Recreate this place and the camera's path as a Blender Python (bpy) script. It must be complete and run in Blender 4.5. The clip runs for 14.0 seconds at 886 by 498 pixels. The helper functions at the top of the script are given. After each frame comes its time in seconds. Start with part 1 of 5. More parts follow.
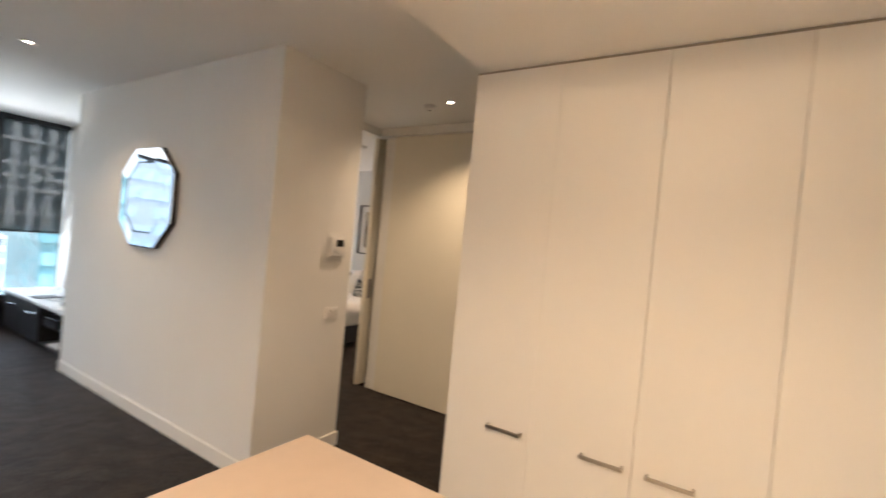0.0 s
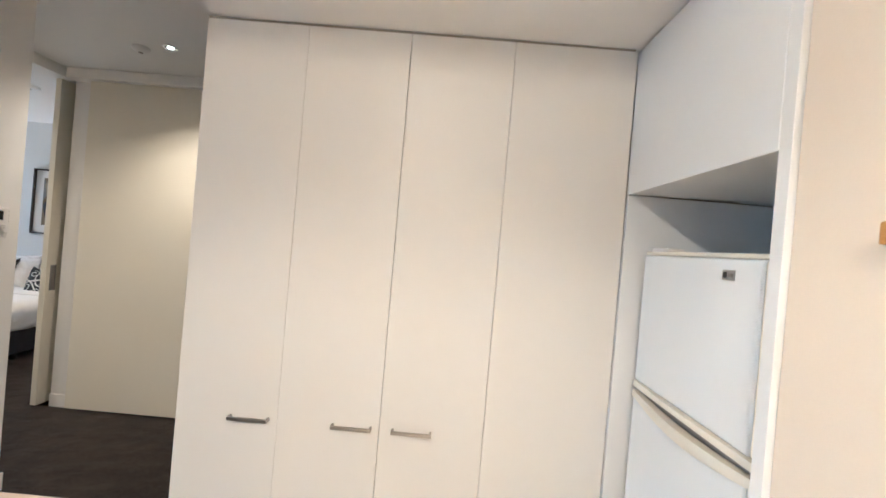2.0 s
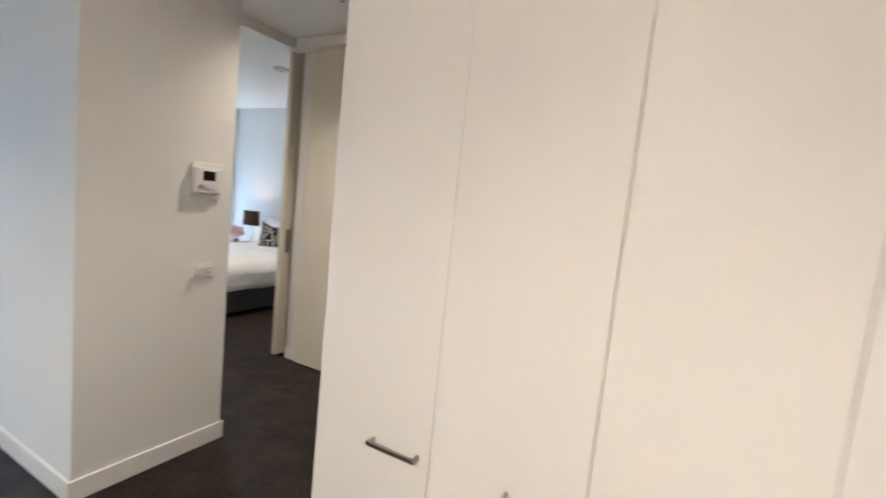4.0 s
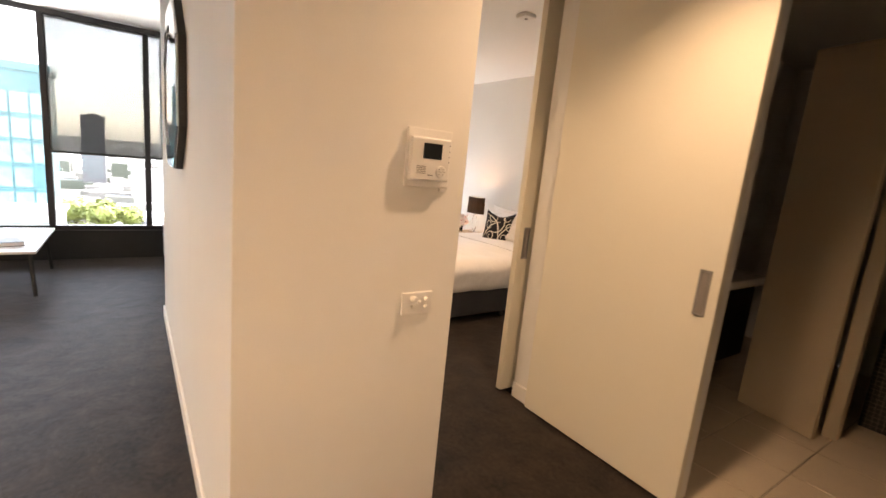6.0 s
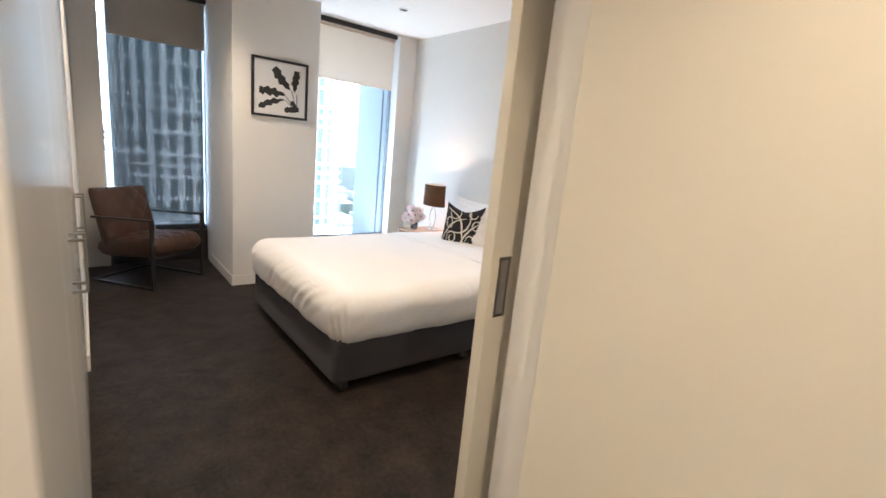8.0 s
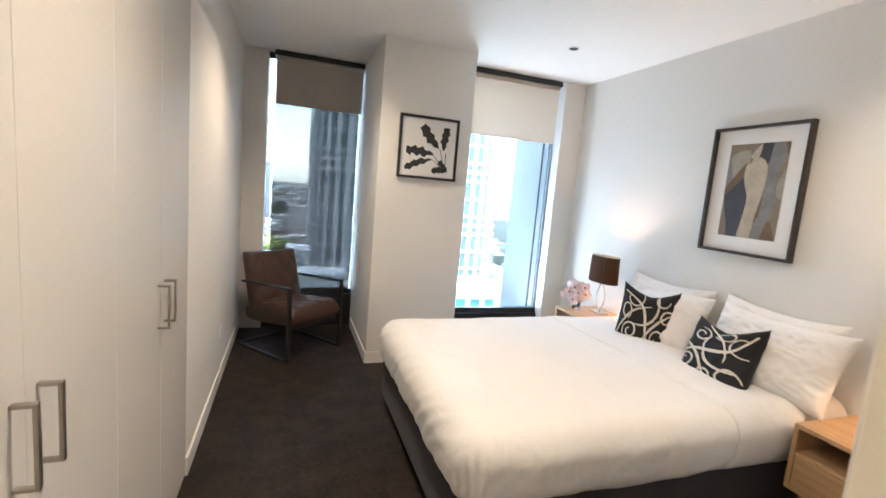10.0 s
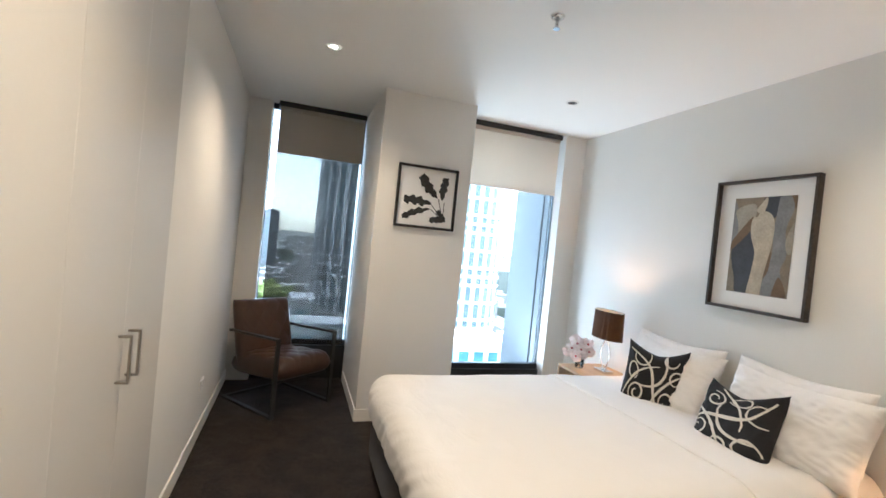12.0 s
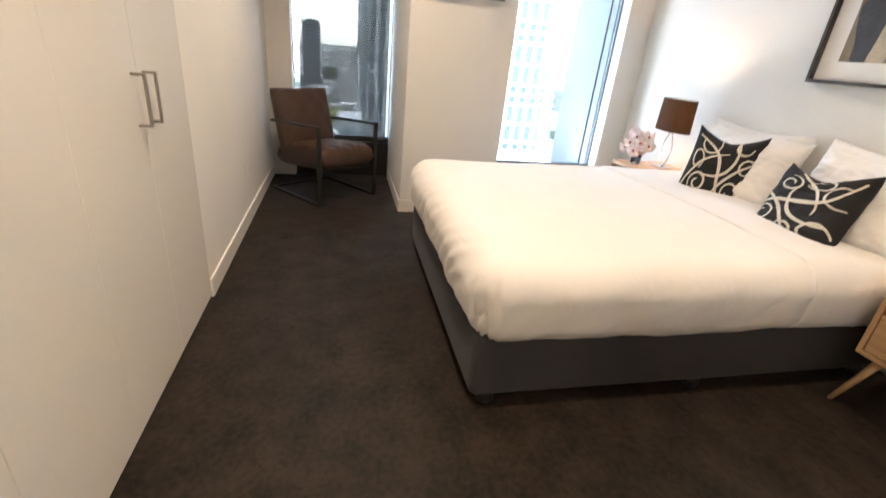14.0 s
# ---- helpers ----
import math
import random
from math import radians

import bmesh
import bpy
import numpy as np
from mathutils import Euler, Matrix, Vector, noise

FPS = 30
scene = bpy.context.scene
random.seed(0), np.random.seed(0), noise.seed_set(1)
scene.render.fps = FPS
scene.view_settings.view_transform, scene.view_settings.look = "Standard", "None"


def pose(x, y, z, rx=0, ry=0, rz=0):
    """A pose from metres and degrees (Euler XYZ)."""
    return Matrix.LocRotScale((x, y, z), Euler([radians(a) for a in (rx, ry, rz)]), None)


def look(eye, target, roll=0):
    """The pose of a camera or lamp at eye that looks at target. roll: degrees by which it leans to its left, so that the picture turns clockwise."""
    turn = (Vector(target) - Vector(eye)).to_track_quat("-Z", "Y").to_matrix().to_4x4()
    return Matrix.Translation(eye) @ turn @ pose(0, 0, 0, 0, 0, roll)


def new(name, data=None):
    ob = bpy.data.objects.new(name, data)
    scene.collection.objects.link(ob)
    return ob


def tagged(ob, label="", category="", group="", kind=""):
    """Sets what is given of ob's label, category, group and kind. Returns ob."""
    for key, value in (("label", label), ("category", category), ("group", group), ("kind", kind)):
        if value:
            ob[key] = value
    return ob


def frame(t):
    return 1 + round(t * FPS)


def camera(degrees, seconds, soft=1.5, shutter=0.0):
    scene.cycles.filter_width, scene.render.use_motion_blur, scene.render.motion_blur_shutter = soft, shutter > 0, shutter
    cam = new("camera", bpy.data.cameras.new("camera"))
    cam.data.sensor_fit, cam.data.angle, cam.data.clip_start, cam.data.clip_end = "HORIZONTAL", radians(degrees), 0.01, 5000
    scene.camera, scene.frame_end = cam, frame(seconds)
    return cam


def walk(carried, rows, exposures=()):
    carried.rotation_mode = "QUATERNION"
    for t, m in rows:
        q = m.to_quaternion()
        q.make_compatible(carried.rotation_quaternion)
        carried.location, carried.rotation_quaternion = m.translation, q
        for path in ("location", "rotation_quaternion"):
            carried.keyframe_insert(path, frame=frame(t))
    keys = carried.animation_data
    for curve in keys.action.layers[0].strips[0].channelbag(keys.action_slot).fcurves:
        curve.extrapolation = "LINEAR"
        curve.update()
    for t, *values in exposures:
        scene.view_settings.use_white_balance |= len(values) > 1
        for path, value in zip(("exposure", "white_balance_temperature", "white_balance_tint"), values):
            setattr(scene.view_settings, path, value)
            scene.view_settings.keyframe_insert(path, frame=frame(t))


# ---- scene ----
cam = camera(89.1, 14.0, shutter=0.5)
PATH = [
    (0, (0.013, 0.011, 1.537), (-1.059, 1.699, 1.513), 5.4),
    (0.5, (-0.008, -0.032, 1.549), (-0.668, 1.855, 1.558), 5.3),
    (1, (-0.006, -0.042, 1.572), (-0.324, 1.933, 1.609), 5.2),
    (1.5, (-0.003, -0.008, 1.562), (-0.113, 1.988, 1.597), 5.0),
    (2, (-0.013, 0.056, 1.499), (-0.037, 2.056, 1.492), 4.9),
    (2.5, (0.04, 0.174, 1.475), (-0.026, 2.172, 1.414), 5.0),
    (3, (0.032, 0.351, 1.439), (-0.197, 2.334, 1.32), 5.1),
    (3.5, (-0.054, 0.564, 1.45), (-0.571, 2.488, 1.285), 5.8),
    (4, (-0.105, 0.83, 1.452), (-1.054, 2.579, 1.252), 5.8),
    (6.3, (-1.252, 1.64, 1.421), (-2.865, 2.763, 1.054), 5.5),
    (6.5, (-1.348, 1.742, 1.414), (-2.932, 2.907, 1.05), 5.4),
    (7, (-1.609, 2.005, 1.405), (-3.126, 3.252, 1.025), 5.5),
    (7.5, (-1.891, 2.223, 1.427), (-3.369, 3.508, 1.02), 5.5),
    (8, (-2.13, 2.513, 1.41), (-3.649, 3.745, 0.987), 5.6),
    (8.2, (-2.228, 2.6, 1.413), (-3.789, 3.773, 0.982), 5.45),
    (8.5, (-2.391, 2.686, 1.417), (-4.031, 3.742, 0.974), 5.5),
    (9, (-2.647, 2.782, 1.437), (-4.404, 3.631, 0.995), 5.8),
    (11.5, (-2.913, 2.966, 1.521), (-4.833, 3.523, 1.459), 5.9),
    (12, (-2.936, 2.989, 1.481), (-4.838, 3.606, 1.446), 5.8),
    (12.5, (-2.982, 3.028, 1.411), (-4.865, 3.692, 1.295), 5.8),
    (13, (-3.017, 3.04, 1.329), (-4.897, 3.622, 0.975), 5.9),
    (13.5, (-3.034, 3.072, 1.257), (-4.873, 3.571, 0.649), 5.8),
    (14, (-3.034, 3.083, 1.214), (-4.811, 3.527, 0.41), 5.8),
]
EXPOSURES = [
    (0.0, 3.83, 6250, 12), (0.5, 3.78, 6000, 11), (1.0, 4.02, 5250, 7), (1.5, 4.13, 4950, 6), (2.5, 4.17, 4800, 5), (3.5, 4.08, 4850, 5), (4.2, 4.08, 4880, 5),
    (6.3, 4.24, 7450, 20), (6.5, 4.2, 7300, 20), (7.0, 4.25, 6450, 12), (7.5, 4.3, 5600, 9), (8.0, 4.5, 5380, 8), (9.0, 4.54, 5430, 8),
    (11.5, 4.25, 5400, 5), (12.5, 4.3, 5350, 5), (13.0, 4.38, 5450, 6), (13.5, 4.45, 5450, 6), (14.0, 4.62, 5850, 9),
]
walk(cam, [(t, look(eye, target, roll)) for t, eye, target, roll in PATH], exposures=EXPOSURES)

# ---------- world, sun, exposure ----------
world = bpy.data.worlds.new("world")
scene.world = world
world.use_nodes = True
wn = world.node_tree.nodes
sky = wn.new("ShaderNodeTexSky")
sky.sky_type, sky.sun_disc = "NISHITA", False
SUN_ELEV, SUN_AZ = 55.0, 12.0
sky.sun_elevation, sky.sun_rotation = radians(SUN_ELEV), radians(SUN_AZ)
sky.air_density, sky.dust_density, sky.ozone_density = 1.0, 0.8, 1.0
wn["Background"].inputs["Strength"].default_value = 0.15
haze = wn.new("ShaderNodeHueSaturation")  # thin high cloud pales the blue
haze.inputs["Saturation"].default_value = 0.52
world.node_tree.links.new(sky.outputs["Color"], haze.inputs["Color"])
world.node_tree.links.new(haze.outputs["Color"], wn["Background"].inputs["Color"])

sun = new("sun", bpy.data.lights.new("sun", "SUN"))
sun.data.energy, sun.data.angle, sun.data.color = 1.2, radians(0.6), (1.0, 0.95, 0.88)
sun.matrix_world = look((0, 0, 0), (-math.sin(radians(SUN_AZ)) * math.cos(radians(SUN_ELEV)), -math.cos(radians(SUN_AZ)) * math.cos(radians(SUN_ELEV)), -math.sin(radians(SUN_ELEV))))

WARM = (1.0, 0.72, 0.46)


def spot(name, x, y, z, power, size=120, colour=WARM, blend=0.8, radius=0.035):
    ob = new(name, bpy.data.lights.new(name, "SPOT"))
    ob.data.energy, ob.data.spot_size, ob.data.spot_blend = power, radians(size), blend
    ob.data.color, ob.data.shadow_soft_size = colour, radius
    ob.location = (x, y, z)
    return ob


# downlights: place and power; the last one is added out of view
LAMPS = [(-1.895, 2.92, 2.625, 6.7, 126), (-4.07, 1.02, 2.625, 5.0, 120), (-5.885, 3.10, 2.625, 5.4, 130), (-3.90, 3.15, 2.625, 5.2, 135), (-3.90, 4.87, 2.625, 3.2, 140),
         (-0.25, 0.05, 2.357, 3.6, 179), (-0.25, -1.05, 2.357, 15.5, 161), (-2.4, -0.6, 2.625, 9.0, 140)]
for x, y, z, p, wide in LAMPS:
    spot("downlight_beam", x, y, z - 0.012, p, wide, WARM, 0.08 if wide > 170 else 0.3 if z < 2.5 else 0.8)
for x, y in ((-5.945, 5.42), (-3.86, 5.42)):  # bulbs of the bedside lamps
    bulb = new("lamp_bulb", bpy.data.lights.new("lamp_bulb", "POINT"))
    bulb.data.energy, bulb.data.color, bulb.data.shadow_soft_size = 0.6, (1.0, 0.46, 0.17), 0.026
    bulb.location = (x, y, 0.935)

# added fill lamp outside, below the second bedroom window's sill, standing in for street bounce
fill_lamp = new("window_fill", bpy.data.lights.new("window_fill", "AREA"))
fill_lamp.data.shape, fill_lamp.data.size, fill_lamp.data.size_y = "RECTANGLE", 0.8, 0.4
fill_lamp.data.energy, fill_lamp.data.color = 3.1, (0.92, 0.97, 1.0)
fill_lamp.matrix_world = look((-7.2, 4.72, 0.12), (-5.4, 4.78, 2.6), 90)
# another fill lamp, added below the wide living room windows
fill_lamp = new("window_fill", bpy.data.lights.new("window_fill", "AREA"))
fill_lamp.data.shape, fill_lamp.data.size, fill_lamp.data.size_y = "RECTANGLE", 4.4, 0.6
fill_lamp.data.energy, fill_lamp.data.color = 26.0, (0.90, 0.96, 1.0)
fill_lamp.matrix_world = look((-8.15, -0.5, -0.35), (-5.2, -0.5, 2.4), 0)


# ---------- materials ----------
def material(name, colour, rough=0.5, metal=0.0, vary=0.06, scale=6.0, fine=120.0, bump=0.1, bump_scale=None, **more):
    """Principled paint, fabric or stone with two scales of colour change and a fine relief."""
    m = bpy.data.materials.new(name)
    m.use_nodes = True
    n, l = m.node_tree.nodes, m.node_tree.links
    b = n["Principled BSDF"]
    b.inputs["Roughness"].default_value, b.inputs["Metallic"].default_value = rough, metal
    for key, value in more.items():
        b.inputs[key.replace("_", " ").title().replace("Ior", "IOR")].default_value = value
    co = n.new("ShaderNodeTexCoord")
    big, small = n.new("ShaderNodeTexNoise"), n.new("ShaderNodeTexNoise")
    big.inputs["Scale"].default_value, small.inputs["Scale"].default_value = scale, fine
    big.inputs["Detail"].default_value, small.inputs["Detail"].default_value = 4, 2
    for t in (big, small):
        l.new(co.outputs["Object"], t.inputs["Vector"])
    mix = n.new("ShaderNodeMix")
    mix.data_type = "FLOAT"
    mix.inputs[0].default_value = 0.4
    l.new(big.outputs["Fac"], mix.inputs[2])
    l.new(small.outputs["Fac"], mix.inputs[3])
    ramp = n.new("ShaderNodeValToRGB")
    c = Vector(colour)
    ramp.color_ramp.elements[0].position, ramp.color_ramp.elements[1].position = 0.3, 0.7
    ramp.color_ramp.elements[0].color = (*(c * (1 - vary)), 1)
    ramp.color_ramp.elements[1].color = (*[min(1.0, v) for v in c * (1 + vary)], 1)
    l.new(mix.outputs[0], ramp.inputs["Fac"])
    l.new(ramp.outputs["Color"], b.inputs["Base Color"])
    if bump:
        bp = n.new("ShaderNodeBump")
        bp.inputs["Strength"].default_value, bp.inputs["Distance"].default_value = bump, 0.002
        src = small
        if bump_scale:
            src = n.new("ShaderNodeTexNoise")
            src.inputs["Scale"].default_value = bump_scale
            l.new(co.outputs["Object"], src.inputs["Vector"])
        l.new(src.outputs["Fac"], bp.inputs["Height"])
        l.new(bp.outputs["Normal"], b.inputs["Normal"])
    return m


def carpet_material():
    m = material("carpet_pile", (0.0188, 0.0126, 0.0089), 0.95, vary=0.72, scale=6.5, fine=42.0, bump=0)
    n, l = m.node_tree.nodes, m.node_tree.links
    b = n["Principled BSDF"]
    n["Color Ramp"].color_ramp.elements[0].position, n["Color Ramp"].color_ramp.elements[1].position = 0.37, 0.63
    n["Mix"].inputs[0].default_value = 0.45
    b.inputs["Sheen Weight"].default_value, b.inputs["Sheen Roughness"].default_value = 0.10, 0.3
    b.inputs["Sheen Tint"].default_value = (0.8, 0.78, 0.8, 1)
    b.inputs["Specular IOR Level"].default_value = 0.15
    co = n.new("ShaderNodeTexCoord")
    pile, tread = n.new("ShaderNodeTexNoise"), n.new("ShaderNodeTexNoise")
    pile.inputs["Scale"].default_value, pile.inputs["Detail"].default_value = 260, 3
    tread.inputs["Scale"].default_value, tread.inputs["Detail"].default_value, tread.inputs["Distortion"].default_value = 5, 6, 0.3
    mp = n.new("ShaderNodeMapping")
    mp.inputs["Scale"].default_value = (1.0, 1.15, 1.0)
    l.new(co.outputs["Object"], pile.inputs["Vector"])
    l.new(co.outputs["Object"], mp.inputs["Vector"])
    l.new(mp.outputs["Vector"], tread.inputs["Vector"])
    b1, b2 = n.new("ShaderNodeBump"), n.new("ShaderNodeBump")
    b1.inputs["Strength"].default_value, b1.inputs["Distance"].default_value = 0.8, 0.006
    b2.inputs["Strength"].default_value, b2.inputs["Distance"].default_value = 0.22, 0.05
    l.new(pile.outputs["Fac"], b1.inputs["Height"])
    l.new(tread.outputs["Fac"], b2.inputs["Height"])
    l.new(b2.outputs["Normal"], b1.inputs["Normal"])
    l.new(b1.outputs["Normal"], b.inputs["Normal"])
    # the tips of the pile catch light that falls along the floor
    b.inputs["Coat Weight"].default_value, b.inputs["Coat Roughness"].default_value, b.inputs["Coat IOR"].default_value = 0.45, 0.5, 1.35
    l.new(b2.outputs["Normal"], b.inputs["Coat Normal"])
    return m


def wood_material(name, light, dark, along="X"):
    m = material(name, light, 0.45, bump=0)
    n, l = m.node_tree.nodes, m.node_tree.links
    co, mp, grain = n.new("ShaderNodeTexCoord"), n.new("ShaderNodeMapping"), n.new("ShaderNodeTexNoise")
    mp.inputs["Scale"].default_value = {"X": (1.2, 28, 28), "Y": (28, 1.2, 28), "Z": (28, 28, 1.2)}[along]
    grain.inputs["Scale"].default_value, grain.inputs["Detail"].default_value, grain.inputs["Distortion"].default_value = 2.0, 6, 0.6
    ramp = n.new("ShaderNodeValToRGB")
    ramp.color_ramp.elements[0].color, ramp.color_ramp.elements[1].color = (*dark, 1), (*light, 1)
    ramp.color_ramp.elements[0].position, ramp.color_ramp.elements[1].position = 0.3, 0.62
    bp = n.new("ShaderNodeBump")
    bp.inputs["Strength"].default_value, bp.inputs["Distance"].default_value = 0.15, 0.001
    l.new(co.outputs["Object"], mp.inputs["Vector"])
    l.new(mp.outputs["Vector"], grain.inputs["Vector"])
    l.new(grain.outputs["Fac"], ramp.inputs["Fac"])
    l.new(ramp.outputs["Color"], n["Principled BSDF"].inputs["Base Color"])
    l.new(grain.outputs["Fac"], bp.inputs["Height"])
    l.new(bp.outputs["Normal"], n["Principled BSDF"].inputs["Normal"])
    return m


def see_through(name, colour, clear, rough=0.05, gloss=True):
    """Glass or woven screen: part of the light passes straight on."""
    m = bpy.data.materials.new(name)
    m.use_nodes = True
    n, l = m.node_tree.nodes, m.node_tree.links
    n.remove(n["Principled BSDF"])
    tr, mix = n.new("ShaderNodeBsdfTransparent"), n.new("ShaderNodeMixShader")
    if gloss:
        other = n.new("ShaderNodeBsdfGlossy")
        other.inputs["Roughness"].default_value = rough
        fr = n.new("ShaderNodeFresnel")
        fr.inputs["IOR"].default_value = 1.35
        l.new(fr.outputs["Fac"], mix.inputs["Fac"])
        tr.inputs["Color"].default_value = (*colour, 1)
    else:
        other = n.new("ShaderNodeBsdfDiffuse")
        # dark yarn: most of the light goes through tinted, a little is thrown back
        other.inputs["Color"].default_value = (*[min(0.8, c * (1 - clear) / 0.05) for c in colour], 1)
        tr.inputs["Color"].default_value = (clear / 0.94, clear / 0.95, clear / 0.97, 1)
        mix.inputs["Fac"].default_value = 0.05
    l.new(tr.outputs["BSDF"], mix.inputs[1])
    l.new(other.outputs["BSDF"], mix.inputs[2])
    l.new(mix.outputs["Shader"], n["Material Output"].inputs["Surface"])
    return m


def emitter(name, colour, strength):
    m = bpy.data.materials.new(name)
    m.use_nodes = True
    b = m.node_tree.nodes["Principled BSDF"]
    b.inputs["Base Color"].default_value = (*colour, 1)
    b.inputs["Emission Color"].default_value, b.inputs["Emission Strength"].default_value = (*colour, 1), strength
    return m


def shade_material():
    """Brown lampshade cloth that lets the bulb glow through."""
    m = bpy.data.materials.new("shade_cloth")
    m.use_nodes = True
    n, l = m.node_tree.nodes, m.node_tree.links
    b = n["Principled BSDF"]
    b.inputs["Roughness"].default_value = 0.9
    co, mp, weave = n.new("ShaderNodeTexCoord"), n.new("ShaderNodeMapping"), n.new("ShaderNodeTexNoise")
    mp.inputs["Scale"].default_value = (160, 160, 25)
    weave.inputs["Scale"].default_value = 1.0
    ramp = n.new("ShaderNodeValToRGB")
    ramp.color_ramp.elements[0].color, ramp.color_ramp.elements[1].color = (0.028, 0.018, 0.012, 1), (0.085, 0.055, 0.035, 1)
    tl, mix = n.new("ShaderNodeBsdfTranslucent"), n.new("ShaderNodeMixShader")
    tl.inputs["Color"].default_value = (0.32, 0.18, 0.09, 1)
    mix.inputs["Fac"].default_value = 0.17
    l.new(co.outputs["Object"], mp.inputs["Vector"])
    l.new(mp.outputs["Vector"], weave.inputs["Vector"])
    l.new(weave.outputs["Fac"], ramp.inputs["Fac"])
    l.new(ramp.outputs["Color"], b.inputs["Base Color"])
    l.new(b.outputs["BSDF"], mix.inputs[1])
    l.new(tl.outputs["BSDF"], mix.inputs[2])
    l.new(mix.outputs["Shader"], n["Material Output"].inputs["Surface"])
    return m


WALL = material("wall_paint", (0.74, 0.72, 0.68), 0.75, vary=0.025, scale=1.5, fine=220, bump=0.06)
WALLH = material("wall_paint_cool", (0.725, 0.715, 0.68), 0.75, vary=0.02, scale=1.5, fine=220, bump=0.06)
CEIL = material("ceiling_paint", (0.80, 0.79, 0.76), 0.85, vary=0.015, scale=1.0, fine=200, bump=0.04)
TRIM = material("trim_gloss_paint", (0.78, 0.76, 0.71), 0.35, vary=0.02, bump=0.03)
DOOR = material("door_paint", (0.71, 0.665, 0.555), 0.42, vary=0.02, scale=2, fine=160, bump=0.05)
CUP = material("pantry_laminate", (0.74, 0.715, 0.665), 0.42, vary=0.015, scale=1.5, fine=180, bump=0.03)
WARD = material("wardrobe_lacquer", (0.77, 0.745, 0.70), 0.13, vary=0.012, scale=1.5, fine=90, bump=0.02)
GLOSSW = material("white_gloss_cabinet", (0.80, 0.81, 0.81), 0.22, vary=0.01, bump=0.02)
FRIDGE = material("fridge_enamel", (0.80, 0.83, 0.85), 0.22, vary=0.01, fine=300, bump=0.05)
CREAM = material("fridge_cream_plastic", (0.78, 0.745, 0.64), 0.4, vary=0.02, bump=0.03)
CARPET = carpet_material()
# door paint darkened so its colour holds the shade of the bathroom
BATHDOOR_DIM = material("bath_door_paint_dim", (0.50, 0.42, 0.30), 0.45, vary=0.03, scale=2, fine=160, bump=0.05)
# wall paint tinted beige to carry the warm lamp light on it
WALL_WARMLIT = material("kitchen_wall_warmlit", (0.78, 0.685, 0.56), 0.6, vary=0.02, scale=1.5, fine=220, bump=0.06)
STONE = material("bench_stone", (0.62, 0.50, 0.40), 0.35, vary=0.03, scale=20, fine=350, bump=0.02)
NICKEL = material("brushed_nickel", (0.42, 0.39, 0.35), 0.32, 1.0, vary=0.08, fine=500, bump=0.05)
CHROME = material("chrome", (0.75, 0.75, 0.75), 0.08, 1.0, vary=0.03, bump=0)
PULL = material("satin_aluminium", (0.36, 0.35, 0.34), 0.38, 1.0, vary=0.06, fine=400, bump=0.05)
DARKM = material("dark_anodised_metal", (0.035, 0.036, 0.038), 0.45, 0.5, vary=0.1, bump=0.04)
SHADOWLINE = material("taupe_shadow_line", (0.30, 0.27, 0.22), 0.8, vary=0.1, bump=0)
GAP = material("shadow_gap_black", (0.02, 0.018, 0.016), 0.8, vary=0.1, bump=0)
PLASTIC = material("white_plastic", (0.74, 0.72, 0.69), 0.38, vary=0.02, fine=300, bump=0.03)
PLASTIC_D = material("grey_plastic", (0.22, 0.20, 0.19), 0.5, vary=0.05, bump=0.02)
SCREEN = material("dark_screen", (0.008, 0.009, 0.011), 0.12, vary=0.05, bump=0)
QUILT = material("white_cotton", (0.75, 0.73, 0.705), 0.85, vary=0.02, scale=3, fine=500, bump=0.12, sheen_weight=0.15)
n, l = QUILT.node_tree.nodes, QUILT.node_tree.links
crease, mapc, soft_b = n.new("ShaderNodeTexNoise"), n.new("ShaderNodeMapping"), n.new("ShaderNodeBump")
mapc.inputs["Scale"].default_value, mapc.inputs["Rotation"].default_value = (3.0, 4.5, 4.0), (0, 0, 0.5)
crease.inputs["Scale"].default_value, crease.inputs["Detail"].default_value, crease.inputs["Distortion"].default_value = 1.6, 5, 1.4
soft_b.inputs["Strength"].default_value, soft_b.inputs["Distance"].default_value = 0.2, 0.03
l.new(n["Texture Coordinate"].outputs["Object"], mapc.inputs["Vector"])
l.new(mapc.outputs["Vector"], crease.inputs["Vector"])
l.new(crease.outputs["Fac"], soft_b.inputs["Height"])
l.new(soft_b.outputs["Normal"], n["Bump"].inputs["Normal"])
BASEF = material("charcoal_fabric", (0.035, 0.034, 0.040), 0.95, vary=0.2, fine=600, bump=0.3, sheen_weight=0.06)
BLACKF = material("black_fabric", (0.010, 0.010, 0.012), 0.9, vary=0.2, fine=700, bump=0.3)
CREAMF = material("cream_flock_print", (0.60, 0.56, 0.48), 0.85, vary=0.06, fine=500, bump=0.2)
LEATHER = material("brown_leather", (0.056, 0.028, 0.017), 0.4, vary=0.28, scale=9, fine=240, bump=0.25)
STEEL = material("black_steel", (0.05, 0.048, 0.046), 0.42, 0.7, vary=0.15, bump=0.05)
OAK = wood_material("oak_veneer", (0.50, 0.33, 0.17), (0.38, 0.23, 0.11), "X")
OAKZ = wood_material("oak_leg", (0.50, 0.33, 0.17), (0.38, 0.23, 0.11), "Z")
DARKWOOD = wood_material("dark_frame_wood", (0.045, 0.033, 0.026), (0.02, 0.015, 0.012), "X")
BLACKWOOD = material("black_frame", (0.014, 0.013, 0.013), 0.4, vary=0.15, bump=0.05)
MAT = material("mat_board", (0.78, 0.77, 0.75), 0.9, vary=0.01, fine=400, bump=0.05)
